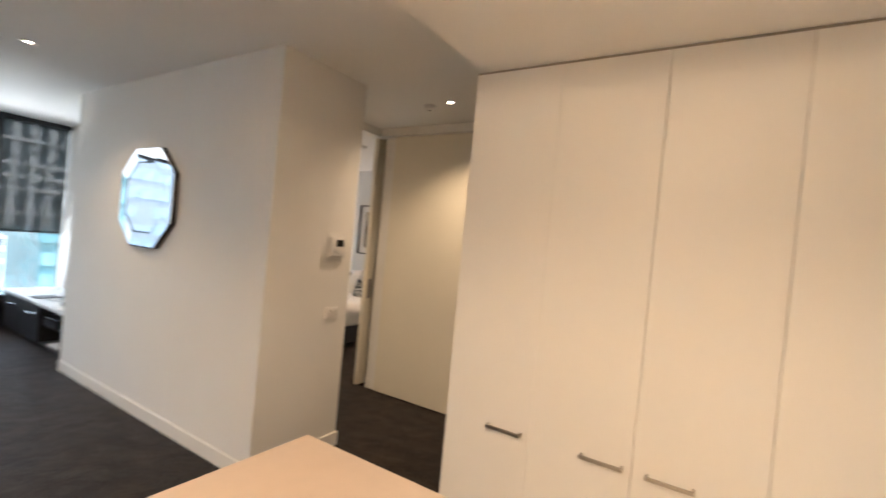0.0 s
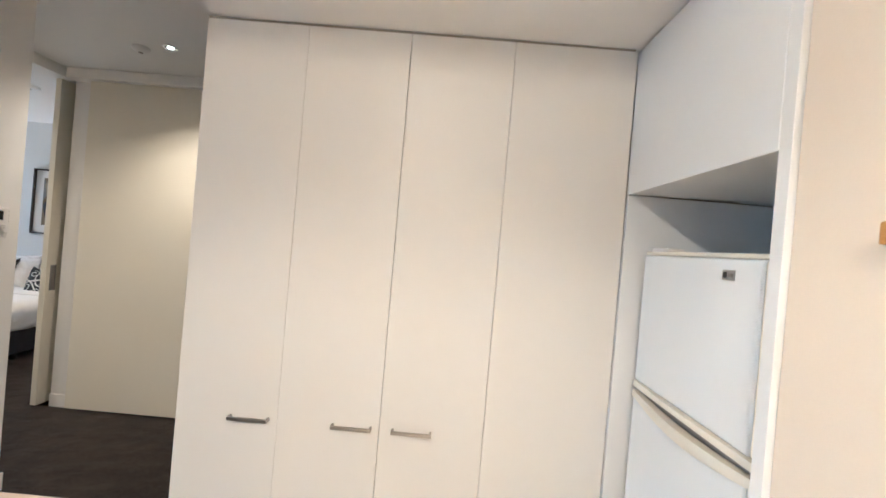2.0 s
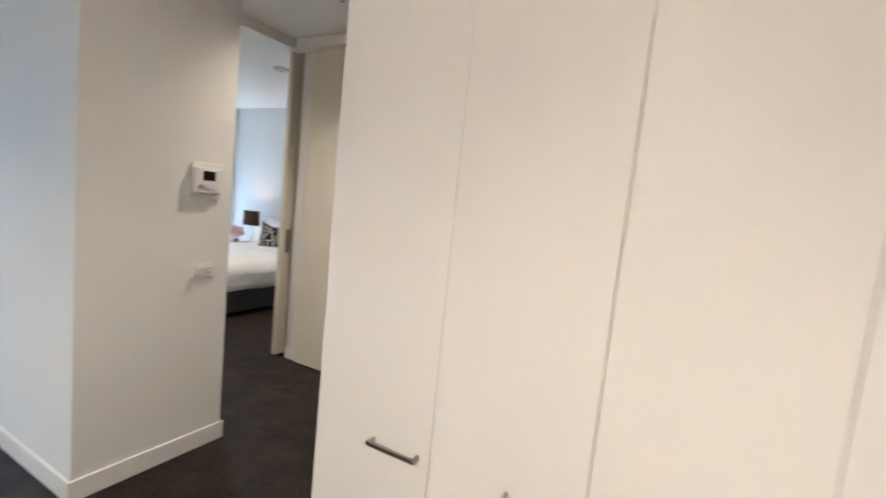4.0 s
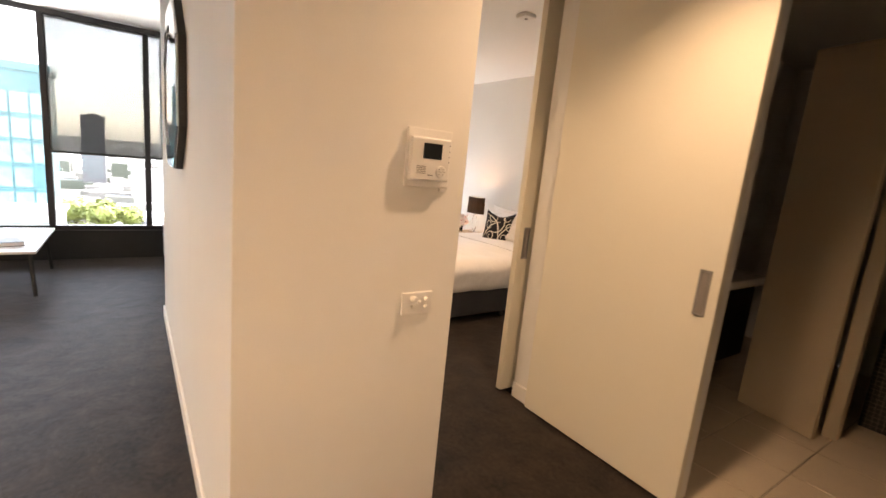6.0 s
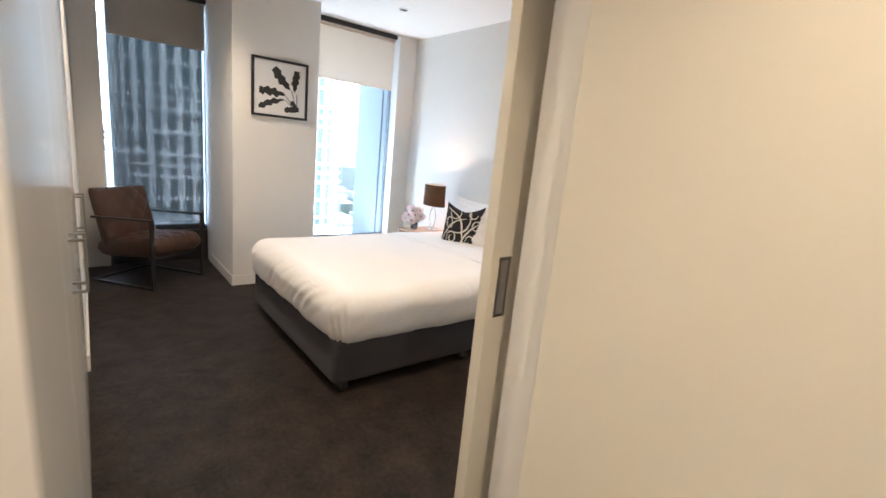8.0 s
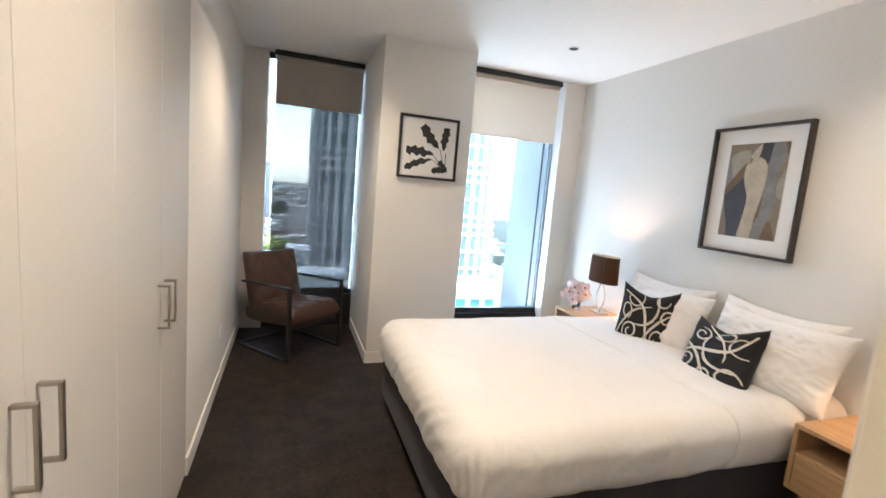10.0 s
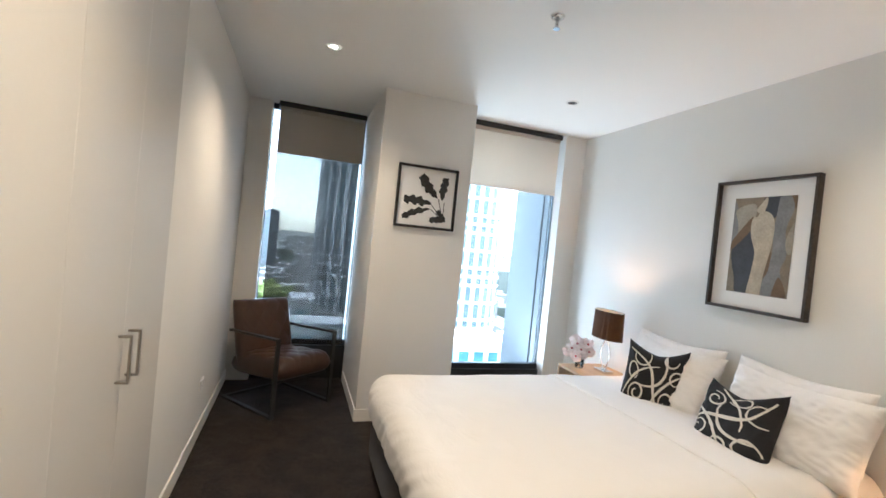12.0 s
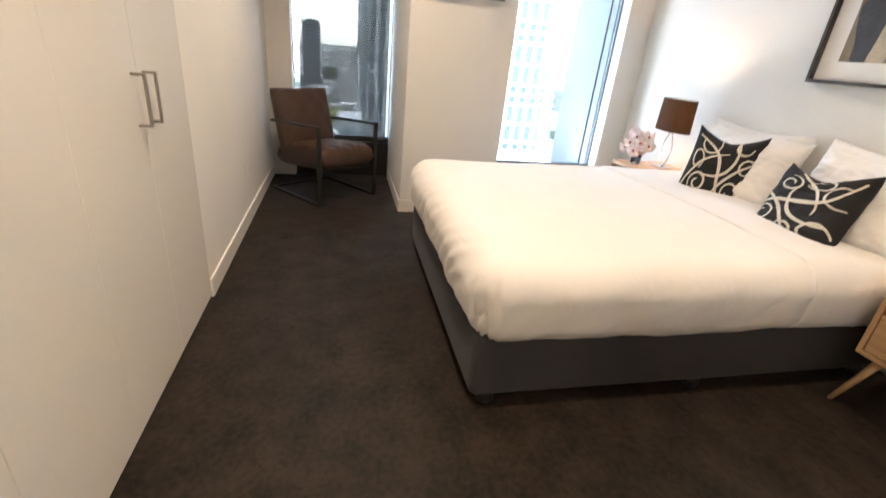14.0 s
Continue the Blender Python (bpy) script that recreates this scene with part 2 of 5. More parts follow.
INK = material("print_ink", (0.035, 0.035, 0.035), 0.9, vary=0.35, scale=30, fine=120, bump=0)
BLIND = material("blind_fabric", (0.70, 0.63, 0.56), 0.9, vary=0.02, fine=500, bump=0.1)
n, l = BLIND.node_tree.nodes, BLIND.node_tree.links
glow, half = n.new("ShaderNodeBsdfTranslucent"), n.new("ShaderNodeMixShader")
glow.inputs["Color"].default_value, half.inputs["Fac"].default_value = (0.88, 0.77, 0.66, 1), 0.6
l.new(n["Principled BSDF"].outputs["BSDF"], half.inputs[1])
l.new(glow.outputs["BSDF"], half.inputs[2])
l.new(half.outputs["Shader"], n["Material Output"].inputs["Surface"])
BLINDG = material("blockout_blind_grey", (0.42, 0.39, 0.35), 0.9, vary=0.02, fine=500, bump=0.1)
MESH = see_through("sunscreen_mesh", (0.105, 0.10, 0.096), 0.29, gloss=False)
GLASS = see_through("window_glass", (0.95, 0.98, 0.98), 1.0)
VASEG = see_through("vase_glass", (0.99, 0.995, 0.995), 1.0)
MIRROR = material("mirror_silver", (0.86, 0.90, 0.93), 0.015, 1.0, vary=0.0, bump=0)
BULB = emitter("downlight_led", (1.0, 0.86, 0.66), 4.0)
GLOBE = emitter("lamp_globe", (1.0, 0.78, 0.5), 2.0)
SHADE = shade_material()
LINING = material("shade_lining", (0.75, 0.70, 0.60), 0.8, vary=0.02, bump=0)
n, l = LINING.node_tree.nodes, LINING.node_tree.links
glow, half = n.new("ShaderNodeBsdfTranslucent"), n.new("ShaderNodeMixShader")
glow.inputs["Color"].default_value, half.inputs["Fac"].default_value = (0.85, 0.76, 0.62, 1), 0.4
l.new(n["Principled BSDF"].outputs["BSDF"], half.inputs[1])
l.new(glow.outputs["BSDF"], half.inputs[2])
l.new(half.outputs["Shader"], n["Material Output"].inputs["Surface"])
PETAL = material("orchid_petal", (0.92, 0.78, 0.76), 0.6, vary=0.16, scale=18, fine=60, bump=0.05, subsurface_weight=0.1)
PETALC = material("orchid_heart", (0.42, 0.06, 0.09), 0.6, vary=0.2, bump=0.05)
STEMM = material("orchid_stem", (0.45, 0.48, 0.30), 0.6, vary=0.2, bump=0.05)
TILE = material("bath_floor_tile", (0.56, 0.47, 0.36), 0.3, vary=0.05, scale=5, fine=60, bump=0.04)
KBOUNCE = material("kitchen_floor_bounce", (0.72, 0.66, 0.58), 0.3, vary=0.04, scale=5, fine=60, bump=0.04)
GROUT = material("grout", (0.16, 0.13, 0.10), 0.9, vary=0.1, bump=0.1)
MOSAIC = material("black_mosaic", (0.025, 0.022, 0.02), 0.2, vary=0.3, bump=0.02)
CERAMIC = material("white_ceramic", (0.80, 0.79, 0.76), 0.12, vary=0.01, bump=0)
WHITETOP = material("white_table_top", (0.80, 0.80, 0.80), 0.25, vary=0.01, bump=0.02)
BLACKL = material("black_laminate", (0.015, 0.015, 0.016), 0.35, vary=0.1, bump=0.03)
BOOK = material("book_cover", (0.05, 0.05, 0.055), 0.5, vary=0.2, bump=0.05)
CONC = material("tower_render", (0.46, 0.45, 0.43), 0.85, vary=0.06, scale=0.15, fine=2.0, bump=0)
TGLASS = material("tower_window_glass", (0.085, 0.11, 0.115), 0.35, specular_ior_level=0.2, vary=0.3, scale=0.2, fine=1.0, bump=0)
TEAL = material("teal_curtain_glass", (0.045, 0.12, 0.135), 0.25, vary=0.4, scale=0.25, fine=1.2, bump=0)
GREYT = material("grey_tower", (0.075, 0.075, 0.08), 0.6, vary=0.25, scale=0.12, fine=0.8, bump=0)
FIN = material("facade_glass_panel", (0.15, 0.16, 0.175), 0.5, vary=0.06, scale=1.0, fine=4, bump=0)
GROUND = material("city_ground", (0.12, 0.125, 0.11), 0.95, vary=0.5, scale=0.02, fine=0.15, bump=0)
ROOFS = material("far_roofs", (0.25, 0.245, 0.24), 0.8, vary=0.65, scale=0.03, fine=0.08, bump=0)
n, l = ROOFS.node_tree.nodes, ROOFS.node_tree.links
each, tones = n.new("ShaderNodeNewGeometry"), n["Color Ramp"].color_ramp
tones.elements[0].position, tones.elements[1].position = 0.0, 1.0
tones.elements[0].color, tones.elements[1].color = (0.045, 0.055, 0.04, 1), (0.55, 0.55, 0.54, 1)
tones.elements.new(0.55).color = (0.17, 0.16, 0.15, 1)
l.new(each.outputs["Random Per Island"], n["Color Ramp"].inputs["Fac"])
WHITER = material("white_roof", (0.42, 0.43, 0.44), 0.7, vary=0.06, scale=0.2, fine=2, bump=0)
LEAVES = material("tree_leaves", (0.20, 0.235, 0.06), 0.6, vary=0.45, scale=0.3, fine=3, bump=0)
LEAVES_DARK = material("dark_tree_leaves", (0.035, 0.05, 0.022), 0.7, vary=0.45, scale=0.3, fine=3, bump=0)
BARK = material("bark", (0.10, 0.075, 0.05), 0.9, vary=0.3, scale=2, fine=20, bump=0.2)
HOOKW = wood_material("amber_wood", (0.52, 0.27, 0.07), (0.36, 0.17, 0.04), "Y")


# ---------- mesh helpers ----------
def box(bm, x0, x1, y0, y1, z0, z1, bevel=0.0, seg=2):
    """Adds a box, its edges rounded by bevel."""
    new_bm = bmesh.new()
    bmesh.ops.create_cube(new_bm, size=1)
    for v in new_bm.verts:
        v.co = Vector((x0 if v.co.x < 0 else x1, y0 if v.co.y < 0 else y1, z0 if v.co.z < 0 else z1))
    if bevel:
        bmesh.ops.bevel(new_bm, geom=list(new_bm.edges), offset=bevel, segments=seg, profile=0.6, affect="EDGES", clamp_overlap=True)
    join(bm, new_bm)
    return bm


def join(bm, other, m=None):
    if m:
        other.transform(m)
    tmp = bpy.data.meshes.new("tmp")
    other.to_mesh(tmp)
    other.free()
    bm.from_mesh(tmp)
    bpy.data.meshes.remove(tmp)


def boxes(*dims, bevel=0.0, seg=2):
    bm = bmesh.new()
    for d in dims:
        box(bm, *d, bevel=bevel, seg=seg)
    return bm


def cyl(bm, r0, r1, z0, z1, x=0.0, y=0.0, n=24, cap=True):
    """A cone or cylinder along z."""
    other = bmesh.new()
    bmesh.ops.create_cone(other, cap_ends=cap, segments=n, radius1=r0, radius2=r1, depth=z1 - z0)
    join(bm, other, Matrix.Translation((x, y, (z0 + z1) / 2)))
    return bm


def lathe(bm, profile, n=28, m=None):
    """Turns (radius, height) pairs round z."""
    other = bmesh.new()
    rings = [[other.verts.new((r * math.cos(2 * math.pi * k / n), r * math.sin(2 * math.pi * k / n), h)) for k in range(n)] for r, h in profile]
    for a, b in zip(rings, rings[1:]):
        for k in range(n):
            other.faces.new((a[k], a[(k + 1) % n], b[(k + 1) % n], b[k]))
    join(bm, other, m)
    return bm


def tube(bm, points, r, n=10):
    """A round bar along a line of points."""
    pts = [Vector(p) for p in points]
    rings = []
    for i, p in enumerate(pts):
        d = (pts[min(i + 1, len(pts) - 1)] - pts[max(i - 1, 0)]).normalized()
        a = d.orthogonal().normalized() if not rings else (ref - d * ref.dot(d)).normalized()
        ref = a
        b = d.cross(a)
        rings.append([bm.verts.new(p + r * (math.cos(2 * math.pi * k / n) * a + math.sin(2 * math.pi * k / n) * b)) for k in range(n)])
    for a, b in zip(rings, rings[1:]):
        for k in range(n):
            bm.faces.new((a[k], a[(k + 1) % n], b[(k + 1) % n], b[k]))
    bm.faces.new(rings[0][::-1])
    bm.faces.new(rings[-1])
    return bm


def poly(bm, pts, depth_vec):
    """A flat outline given thickness."""
    a = [bm.verts.new(p) for p in pts]
    b = [bm.verts.new(Vector(p) + Vector(depth_vec)) for p in pts]
    bm.faces.new(a[::-1])
    bm.faces.new(b)
    for k in range(len(a)):
        bm.faces.new((a[k], a[(k + 1) % len(a)], b[(k + 1) % len(a)], b[k]))
    bmesh.ops.recalc_face_normals(bm, faces=bm.faces)
    return bm


def made(name, bm, mat, smooth=False):
    me = bpy.data.meshes.new(name)
    bm.to_mesh(me)
    bm.free()
    me.materials.append(mat)
    if smooth:
        me.polygons.foreach_set("use_smooth", [True] * len(me.polygons))
    return new(name, me)


def structure(name, bm, mat, label="", category=""):
    return tagged(made(name, bm, mat), label, category, kind="structure")


def thing(name, x, y, z, rz=0.0, label="", category="", group=""):
    ob = new(name)
    ob.empty_display_size = 0.1
    ob.matrix_basis = pose(x, y, z, 0, 0, rz)
    return tagged(ob, label, category, group)


def part(name, bm, mat, parent, label="", smooth=False, world=False):
    """One mesh under a thing or a part; world: its numbers are in the world, not in the thing's own axes."""
    m = parent.matrix_basis if parent.parent is None else parent.parent.matrix_basis @ parent.matrix_basis
    if world:
        bm.transform(m.inverted())
    ob = made(name, bm, mat, smooth)
    ob.parent = parent
    return tagged(ob, label)


# ---------- the setting ----------
CZ = 2.625  # ceiling
KZ = 2.357  # dropped kitchen ceiling
structure("floor", boxes((-7.75, 0.9, -3.2, 3.54, -0.2, 0.0), (-7.75, -3.2, 3.54, 5.75, -0.2, 0.0)), CARPET, "dark brown cut-pile carpet through living room, hall and bedroom", "carpet")
structure("ceiling", boxes((-7.75, 2.0, -3.2, 6.9, CZ, CZ + 0.2)), CEIL, "flat white painted plasterboard ceiling", "ceiling")
structure("ceiling_kitchen", boxes((-1.04, 1.9, -3.1, 1.905, KZ, CZ - 0.002)), CEIL, "dropped white plasterboard ceiling over the kitchen", "ceiling")

# out of view; kept pale so it bounces lamp light up the pantry
structure("floor_kitchen", boxes((-1.02, 0.9, -3.19, 1.92, 0.001, 0.012)), KBOUNCE, "unseen kitchen floor, made pale to bounce light", "tiled floor")
# the block between living room and bedroom, with the wardrobe in it
structure("wall_hall", boxes((-3.32, -2.300, 1.716, 2.422, 0.0, CZ)), WALL, "white painted hall wall with intercom and power point", "wall")
structure("passage_panel", boxes((-3.343, -2.62, 2.4228, 2.464, 0.008, CZ - 0.014)), WARD, "gloss white lining panel in the bedroom passage", "panel")
structure("wall_living", boxes((-5.25, -3.322, 1.716, 1.84, 0.0, CZ)), WALL, "white painted living room wall with mirror", "wall")
structure("wall_wardrobe_end", boxes((-7.60, -5.145, 2.36, 2.462, 0.0, CZ), (-5.25, -5.147, 1.842, 2.358, 0.0, CZ)), WALL, "white painted bedroom wall beside the wardrobe", "wall")
# bath wall with its opening, and walls round the hall and bathroom
structure("wall_bath", boxes((-3.02, -1.93, 3.540, 3.64, 0.0, CZ), (-1.93, -1.02, 3.54, 3.64, 2.36, CZ), (-1.02, 0.9, 3.54, 3.64, 0, CZ)), WALL, "white painted hall wall behind the sliding door", "wall")
structure("wall_cavity", boxes((-3.20, -3.15, 3.62, 5.62, 0.0, CZ), (-3.03, -2.95, 3.645, 6.8, 0.0, CZ)), WALL, "white painted cavity wall that takes the sliding door", "wall")
structure("wall_head", boxes((-7.0, -3.15, 5.625, 5.75, 0.0, CZ)), WALLH, "pale painted bedroom wall behind the bed", "wall")
structure("wall_column", boxes((-7.70, -6.455, 3.543, 4.307, 0.0, CZ)), WALL, "white painted column between the two bedroom windows", "wall")
structure("wall_window_side", boxes((-6.98, -6.803, 5.395, 5.624, 0.0, CZ)), WALL, "white painted strip of wall beside the window", "wall")
structure("wall_window_strip", boxes((-7.70, -7.455, 2.463, 2.665, 0.0, CZ)), WALL, "white painted strip of wall beside the window", "wall")
structure("wall_south", boxes((-7.75, 1.9, -3.3, -3.2, 0.0, CZ)), WALL, "white painted wall closing the living room", "wall")
structure("wall_east", boxes((0.9, 1.0, 1.95, 3.7, 0, CZ)), WALL, "white painted wall closing the hall", "wall")
structure("wall_kitchen", boxes((0.694, 0.80, -3.2, 0.995, 0.0, KZ)), WALL_WARMLIT, "painted wall beside the refrigerator, warm lamp light put into its colour", "wall")
# unseen walls and slab, added to keep sky light from leaking in
structure("wall_outer_block", boxes((1.9, 2.0, -3.3, 6.9, -0.2, CZ), (-0.598, 1.898, 6.7, 6.8, 0, CZ)), WALL, "unseen wall added to close the flat against stray light", "wall")
structure("floor_outer_block", boxes((0.902, 1.898, -3.2, 6.7, -0.2, -0.01), (-0.598, 0.9, 3.642, 6.7, -0.2, -0.01)), TILE, "unseen slab added to close the flat below", "floor")
structure("wall_bathroom", boxes((-2.95, -0.6, 6.7, 6.8, 0, CZ), (-0.7, -0.6, 3.64, 6.7, 0, CZ)), WALL, "plain wall closing the bathroom", "wall")

def skirting(*dims):
    return boxes(*dims, bevel=0.004, seg=2)

structure("baseboard", skirting((-5.25, -2.288, 1.702, 1.7145, 0.0, 0.098)), TRIM, "white gloss skirting board under the mirror", "skirting")
structure("baseboard", skirting((-2.2985, -2.286, 1.705, 2.436, 0.0, 0.098)), TRIM, "white gloss skirting board under the intercom", "skirting")
structure("baseboard", skirting((-7.452, -5.140, 2.4635, 2.476, 0.0, 0.098)), TRIM, "white gloss skirting board beside the wardrobe", "skirting")
structure("baseboard", skirting((-7.44, -6.442, 3.530, 3.5415, 0.0, 0.098), (-6.4535, -6.441, 3.535, 4.30, 0.0, 0.098)), TRIM, "white gloss skirting board round the column", "skirting")
structure("baseboard", skirting((-3.02, -2.868, 3.527, 3.5385, 0.0, 0.10)), TRIM, "short white skirting board beside the sliding door", "skirting")
structure("trim", boxes((-3.18, -3.03, 2.424, 3.53, 2.545, CZ - 0.001), bevel=0.002), TRIM, "painted head over the bedroom doorway", "door head")
structure("trim", boxes((-3.018, 0.88, 3.440, 3.538, 2.545, CZ - 0.001), bevel=0.002), TRIM, "white pelmet over the sliding bathroom door", "pelmet")


def flush_pull(parent, cx, cz, face, w=0.05, h=0.2):
    """A recessed pull on a door face that looks along -y at the given y."""
    rim = boxes((cx - w / 2, cx + w / 2, face - 0.003, face - 0.0002, cz - h / 2, cz - h / 2 + 0.009), (cx - w / 2, cx + w / 2, face - 0.003, face - 0.0002, cz + h / 2 - 0.009, cz + h / 2),
                (cx - w / 2, cx - w / 2 + 0.009, face - 0.003, face - 0.0002, cz - h / 2 + 0.009, cz + h / 2 - 0.009), (cx + w / 2 - 0.009, cx + w / 2, face - 0.003, face - 0.0002, cz - h / 2 + 0.009, cz + h / 2 - 0.009))
    pull = part("flush_pull", rim, PULL, parent, "satin metal recessed pull")
    # flat grey plate: the hollow's shade is given by colour
    part("recess_shade", boxes((cx - w / 2 + 0.009, cx + w / 2 - 0.009, face - 0.0012, face - 0.0004, cz - h / 2 + 0.009, cz + h / 2 - 0.009)), PLASTIC_D, pull, "grey plate with the hollow's shade in its colour")


# sliding door in front of the bathroom
d = thing("door_1", -2.39, 3.512, 0.0, 0, "cream painted sliding door half closing the bathroom", "door")
d["kind"] = "structure"
part("door_leaf", boxes((-0.475, 0.482, -0.020, 0.020, 0.012, 2.548), bevel=0.003), DOOR, d)
flush_pull(d, 0.418, 1.006, -0.020)
# sliding door into the bedroom, almost wholly in its wall
d = thing("door_2", -3.112, 3.93, 0.0, 90, "cream painted cavity sliding door pushed back into the wall", "door")
d["kind"] = "structure"
part("door_leaf", boxes((-0.440, 0.49, -0.022, 0.022, 0.012, 2.546), bevel=0.003), DOOR, d)
flush_pull(d, -0.381, 1.0025, -0.022)


# ---------- windows ----------
def window(name, x, y0, y1, z0, z1, mullions, label, plinth=True):
    """A glazed bay in a wall that faces +x: dark frame, panes, plinth."""
    w = thing(name, x, (y0 + y1) / 2, z0, 0, label, "window")
    w["kind"] = "structure"
    f = [(x - 0.04, x + 0.02, y0, y1, z0, z0 + 0.05), (x - 0.04, x + 0.02, y0, y1, z1 - 0.05, z1), (x - 0.03, x + 0.0, y0, y0 + 0.007, z0 + 0.05, z1 - 0.05), (x - 0.03, x + 0.0, y1 - 0.007, y1, z0 + 0.05, z1 - 0.05)]
    part("window_frame", boxes(*f), DARKM, w, world=True)
    for m in mullions:
        part("mullion", boxes((x - 0.05, x + 0.04, m - 0.03, m + 0.03, z0 + 0.05, z1 - 0.05), bevel=0.003), DARKM, w, world=True)
    cuts = [y0 + 0.007, *mullions, y1 - 0.007]
    for a, b in zip(cuts, cuts[1:]):
        pane = part("pane", boxes((x - 0.014, x - 0.006, a + 0.002, b - 0.002, z0 + 0.052, z1 - 0.052)), GLASS, w, world=True)
        pane.visible_shadow = False
    if plinth:
        part("window_sill", boxes((x - 0.10, x + 0.05, y0 + 0.002, y1 - 0.002, 0.003, z0 - 0.002), bevel=0.004), DARKM, w, "dark metal plinth under the glass", world=True)
    return w


window("window_1", -7.56, 2.668, 3.540, 0.33, CZ - 0.002, [], "tall narrow bedroom window with dark metal frame")
window("window_2", -6.93, 4.310, 5.392, 0.295, CZ - 0.002, [], "tall bedroom window with dark metal frame")
window("window_3", -7.55, -3.19, 2.355, 0.335, CZ - 0.002, [-2.45, -0.80, 0.787, 1.68], "wall of full-height living room windows in dark frames")
# side panel of the facade outside the second window
structure("facade_panel", boxes((-7.75, -7.0, 5.40, 5.46, -1.0, 3.4), (-7.05, -6.985, 5.385, 5.40, -1.0, 3.4)), FIN, "blue-grey glass panel of the facade outside the window", "facade")
structure("facade_strip", boxes((-7.12, -7.105, 5.392, 5.399, -1.0, 3.4)), DARKM, "dark joint strips on the facade panel", "facade")


def blind(name, x, y0, y1, z0, z1, cloth, label, bar=True):
    b = thing(name, x, (y0 + y1) / 2, z0, 0, label, "blind")
    part("head_rail", boxes((x - 0.03, x + 0.035, y0 - 0.012, y1 + 0.012, z1 - 0.045, z1), bevel=0.004), DARKM, b, "dark metal head rail", world=True)
    bm = bmesh.new()
    tube(bm, [(x, y0 + 0.005, z1 - 0.055), (x, y1 - 0.005, z1 - 0.055)], 0.022, 16)
    part("roller", bm, cloth, b, smooth=True, world=True)
    part("fabric", boxes((x - 0.0008, x + 0.0008, y0, y1, z0 + 0.02, z1 - 0.05)), cloth, b, world=True)
    if bar:
        part("bottom_bar", boxes((x - 0.007, x + 0.007, y0, y1, z0, z0 + 0.024), bevel=0.004), cloth if bar == 2 else DARKM, b, world=True)
    return b


blind("roller_blind", -7.44, 2.735, 3.520, 2.150, CZ - 0.003, BLINDG, "grey blockout roller blind drawn a fifth down", 2)
blind("screen_blind", -7.50, 2.728, 3.508, 0.345, CZ - 0.003, MESH, "dark see-through sunscreen blind drawn fully down", 2)
blind("roller_blind", -6.84, 4.33, 5.345, 2.030, CZ - 0.003, BLIND, "cream roller blind drawn a quarter down", 2)
blind("screen_blind", -7.48, 0.81, 1.66, 1.180, CZ - 0.02, MESH, "dark sunscreen blind drawn half down in the living room")
blind("screen_blind", -7.48, 1.70, 2.345, 1.185, CZ - 0.02, MESH, "dark sunscreen blind drawn half down above the cabinet")


# ---------- kitchen ----------
def bar_handle(bm, length, out=0.034, t=0.009, w=0.014):
    """A square U handle along x on a face at y=0, standing out towards -y."""
    box(bm, 0, length, -out, -out + t, -w / 2, w / 2, bevel=0.0012, seg=1)
    box(bm, 0, t, -out + t - 0.001, 0, -w / 2, w / 2, bevel=0.0012, seg=1)
    box(bm, length - t, length, -out + t - 0.001, 0, -w / 2, w / 2, bevel=0.0012, seg=1)
    return bm


PY = 1.868  # front of the pantry doors
SEAMS = [-1.060, -0.645, -0.230, 0.189, 0.679]
HANDLES = [-0.838, -0.422, -0.180, None]
# the taupe strip over the doors carries the gap's shade in its colour
structure("pantry_surround", boxes((-1.060, 0.90, PY + 0.6, PY + 0.62, 0, CZ - 0.001), (-1.06, 0.668, PY + 0.003, PY + 0.598, KZ - 0.011, KZ - 0.002)), SHADOWLINE, "dark shadow gap over the pantry", "shadow gap")
for k, (a, b) in enumerate(zip(SEAMS, SEAMS[1:])):
    c = thing("pantry_cabinet", (a + b) / 2, PY + 0.30, 0, 0, "tall cream laminate pantry cabinet" + (" with bar handle" if HANDLES[k] is not None else " filling the corner"), "cabinet", "row of pantry cabinets")
    part("body", boxes((a + 0.0005, b - 0.0005, PY + 0.021, PY + 0.598, 0.10, KZ - 0.014)), CUP, c, world=True)
    part("kickboard", boxes((a + 0.0005, b - 0.0005, PY + 0.06, PY + 0.075, 0.0, 0.0995)), BLACKL, c, world=True)
    gap = 0.0010
    door = part("door", boxes((a + (0.0 if k == 0 else 0.0004 if k == 1 else gap), b - (0.0004 if k == 0 else gap), PY, PY + 0.019, 0.104, KZ - 0.012), bevel=0.0012, seg=1), CUP, c, world=True)
    if HANDLES[k] is not None:
        bm = bar_handle(bmesh.new(), 0.162)
        bm.transform(pose(HANDLES[k], PY - 0.0002, 0.747))
        part("handle", bm, NICKEL, door, "brushed nickel bar handle", world=True)

# overhead cabinet and refrigerator niche
c = thing("overhead_cabinet", 1.0, 1.45, 1.772, 0, "white gloss cabinet over the refrigerator", "cabinet")
part("body", boxes((0.700, 1.325, 1.040, 1.866, 1.772, KZ - 0.003)), GLOSSW, c, world=True)
part("door", boxes((0.680, 0.698, 1.040, 1.866, 1.770, KZ - 0.014), bevel=0.0015, seg=1), GLOSSW, c, world=True)
structure("niche_panel", boxes((0.680, 1.32, 1.000, 1.038, 0.0, KZ - 0.003), bevel=0.001, seg=1), GLOSSW, "white gloss end panel beside the refrigerator", "panel")
structure("niche_side", boxes((0.6800, 1.32, 1.850, 1.8672, 0.0, 1.768)), GLOSSW, "white gloss side of the refrigerator niche", "panel")
structure("niche_back", boxes((1.302, 1.32, 1.04, 1.847, 0, 1.770)), GLOSSW, "white back of the refrigerator niche", "panel")
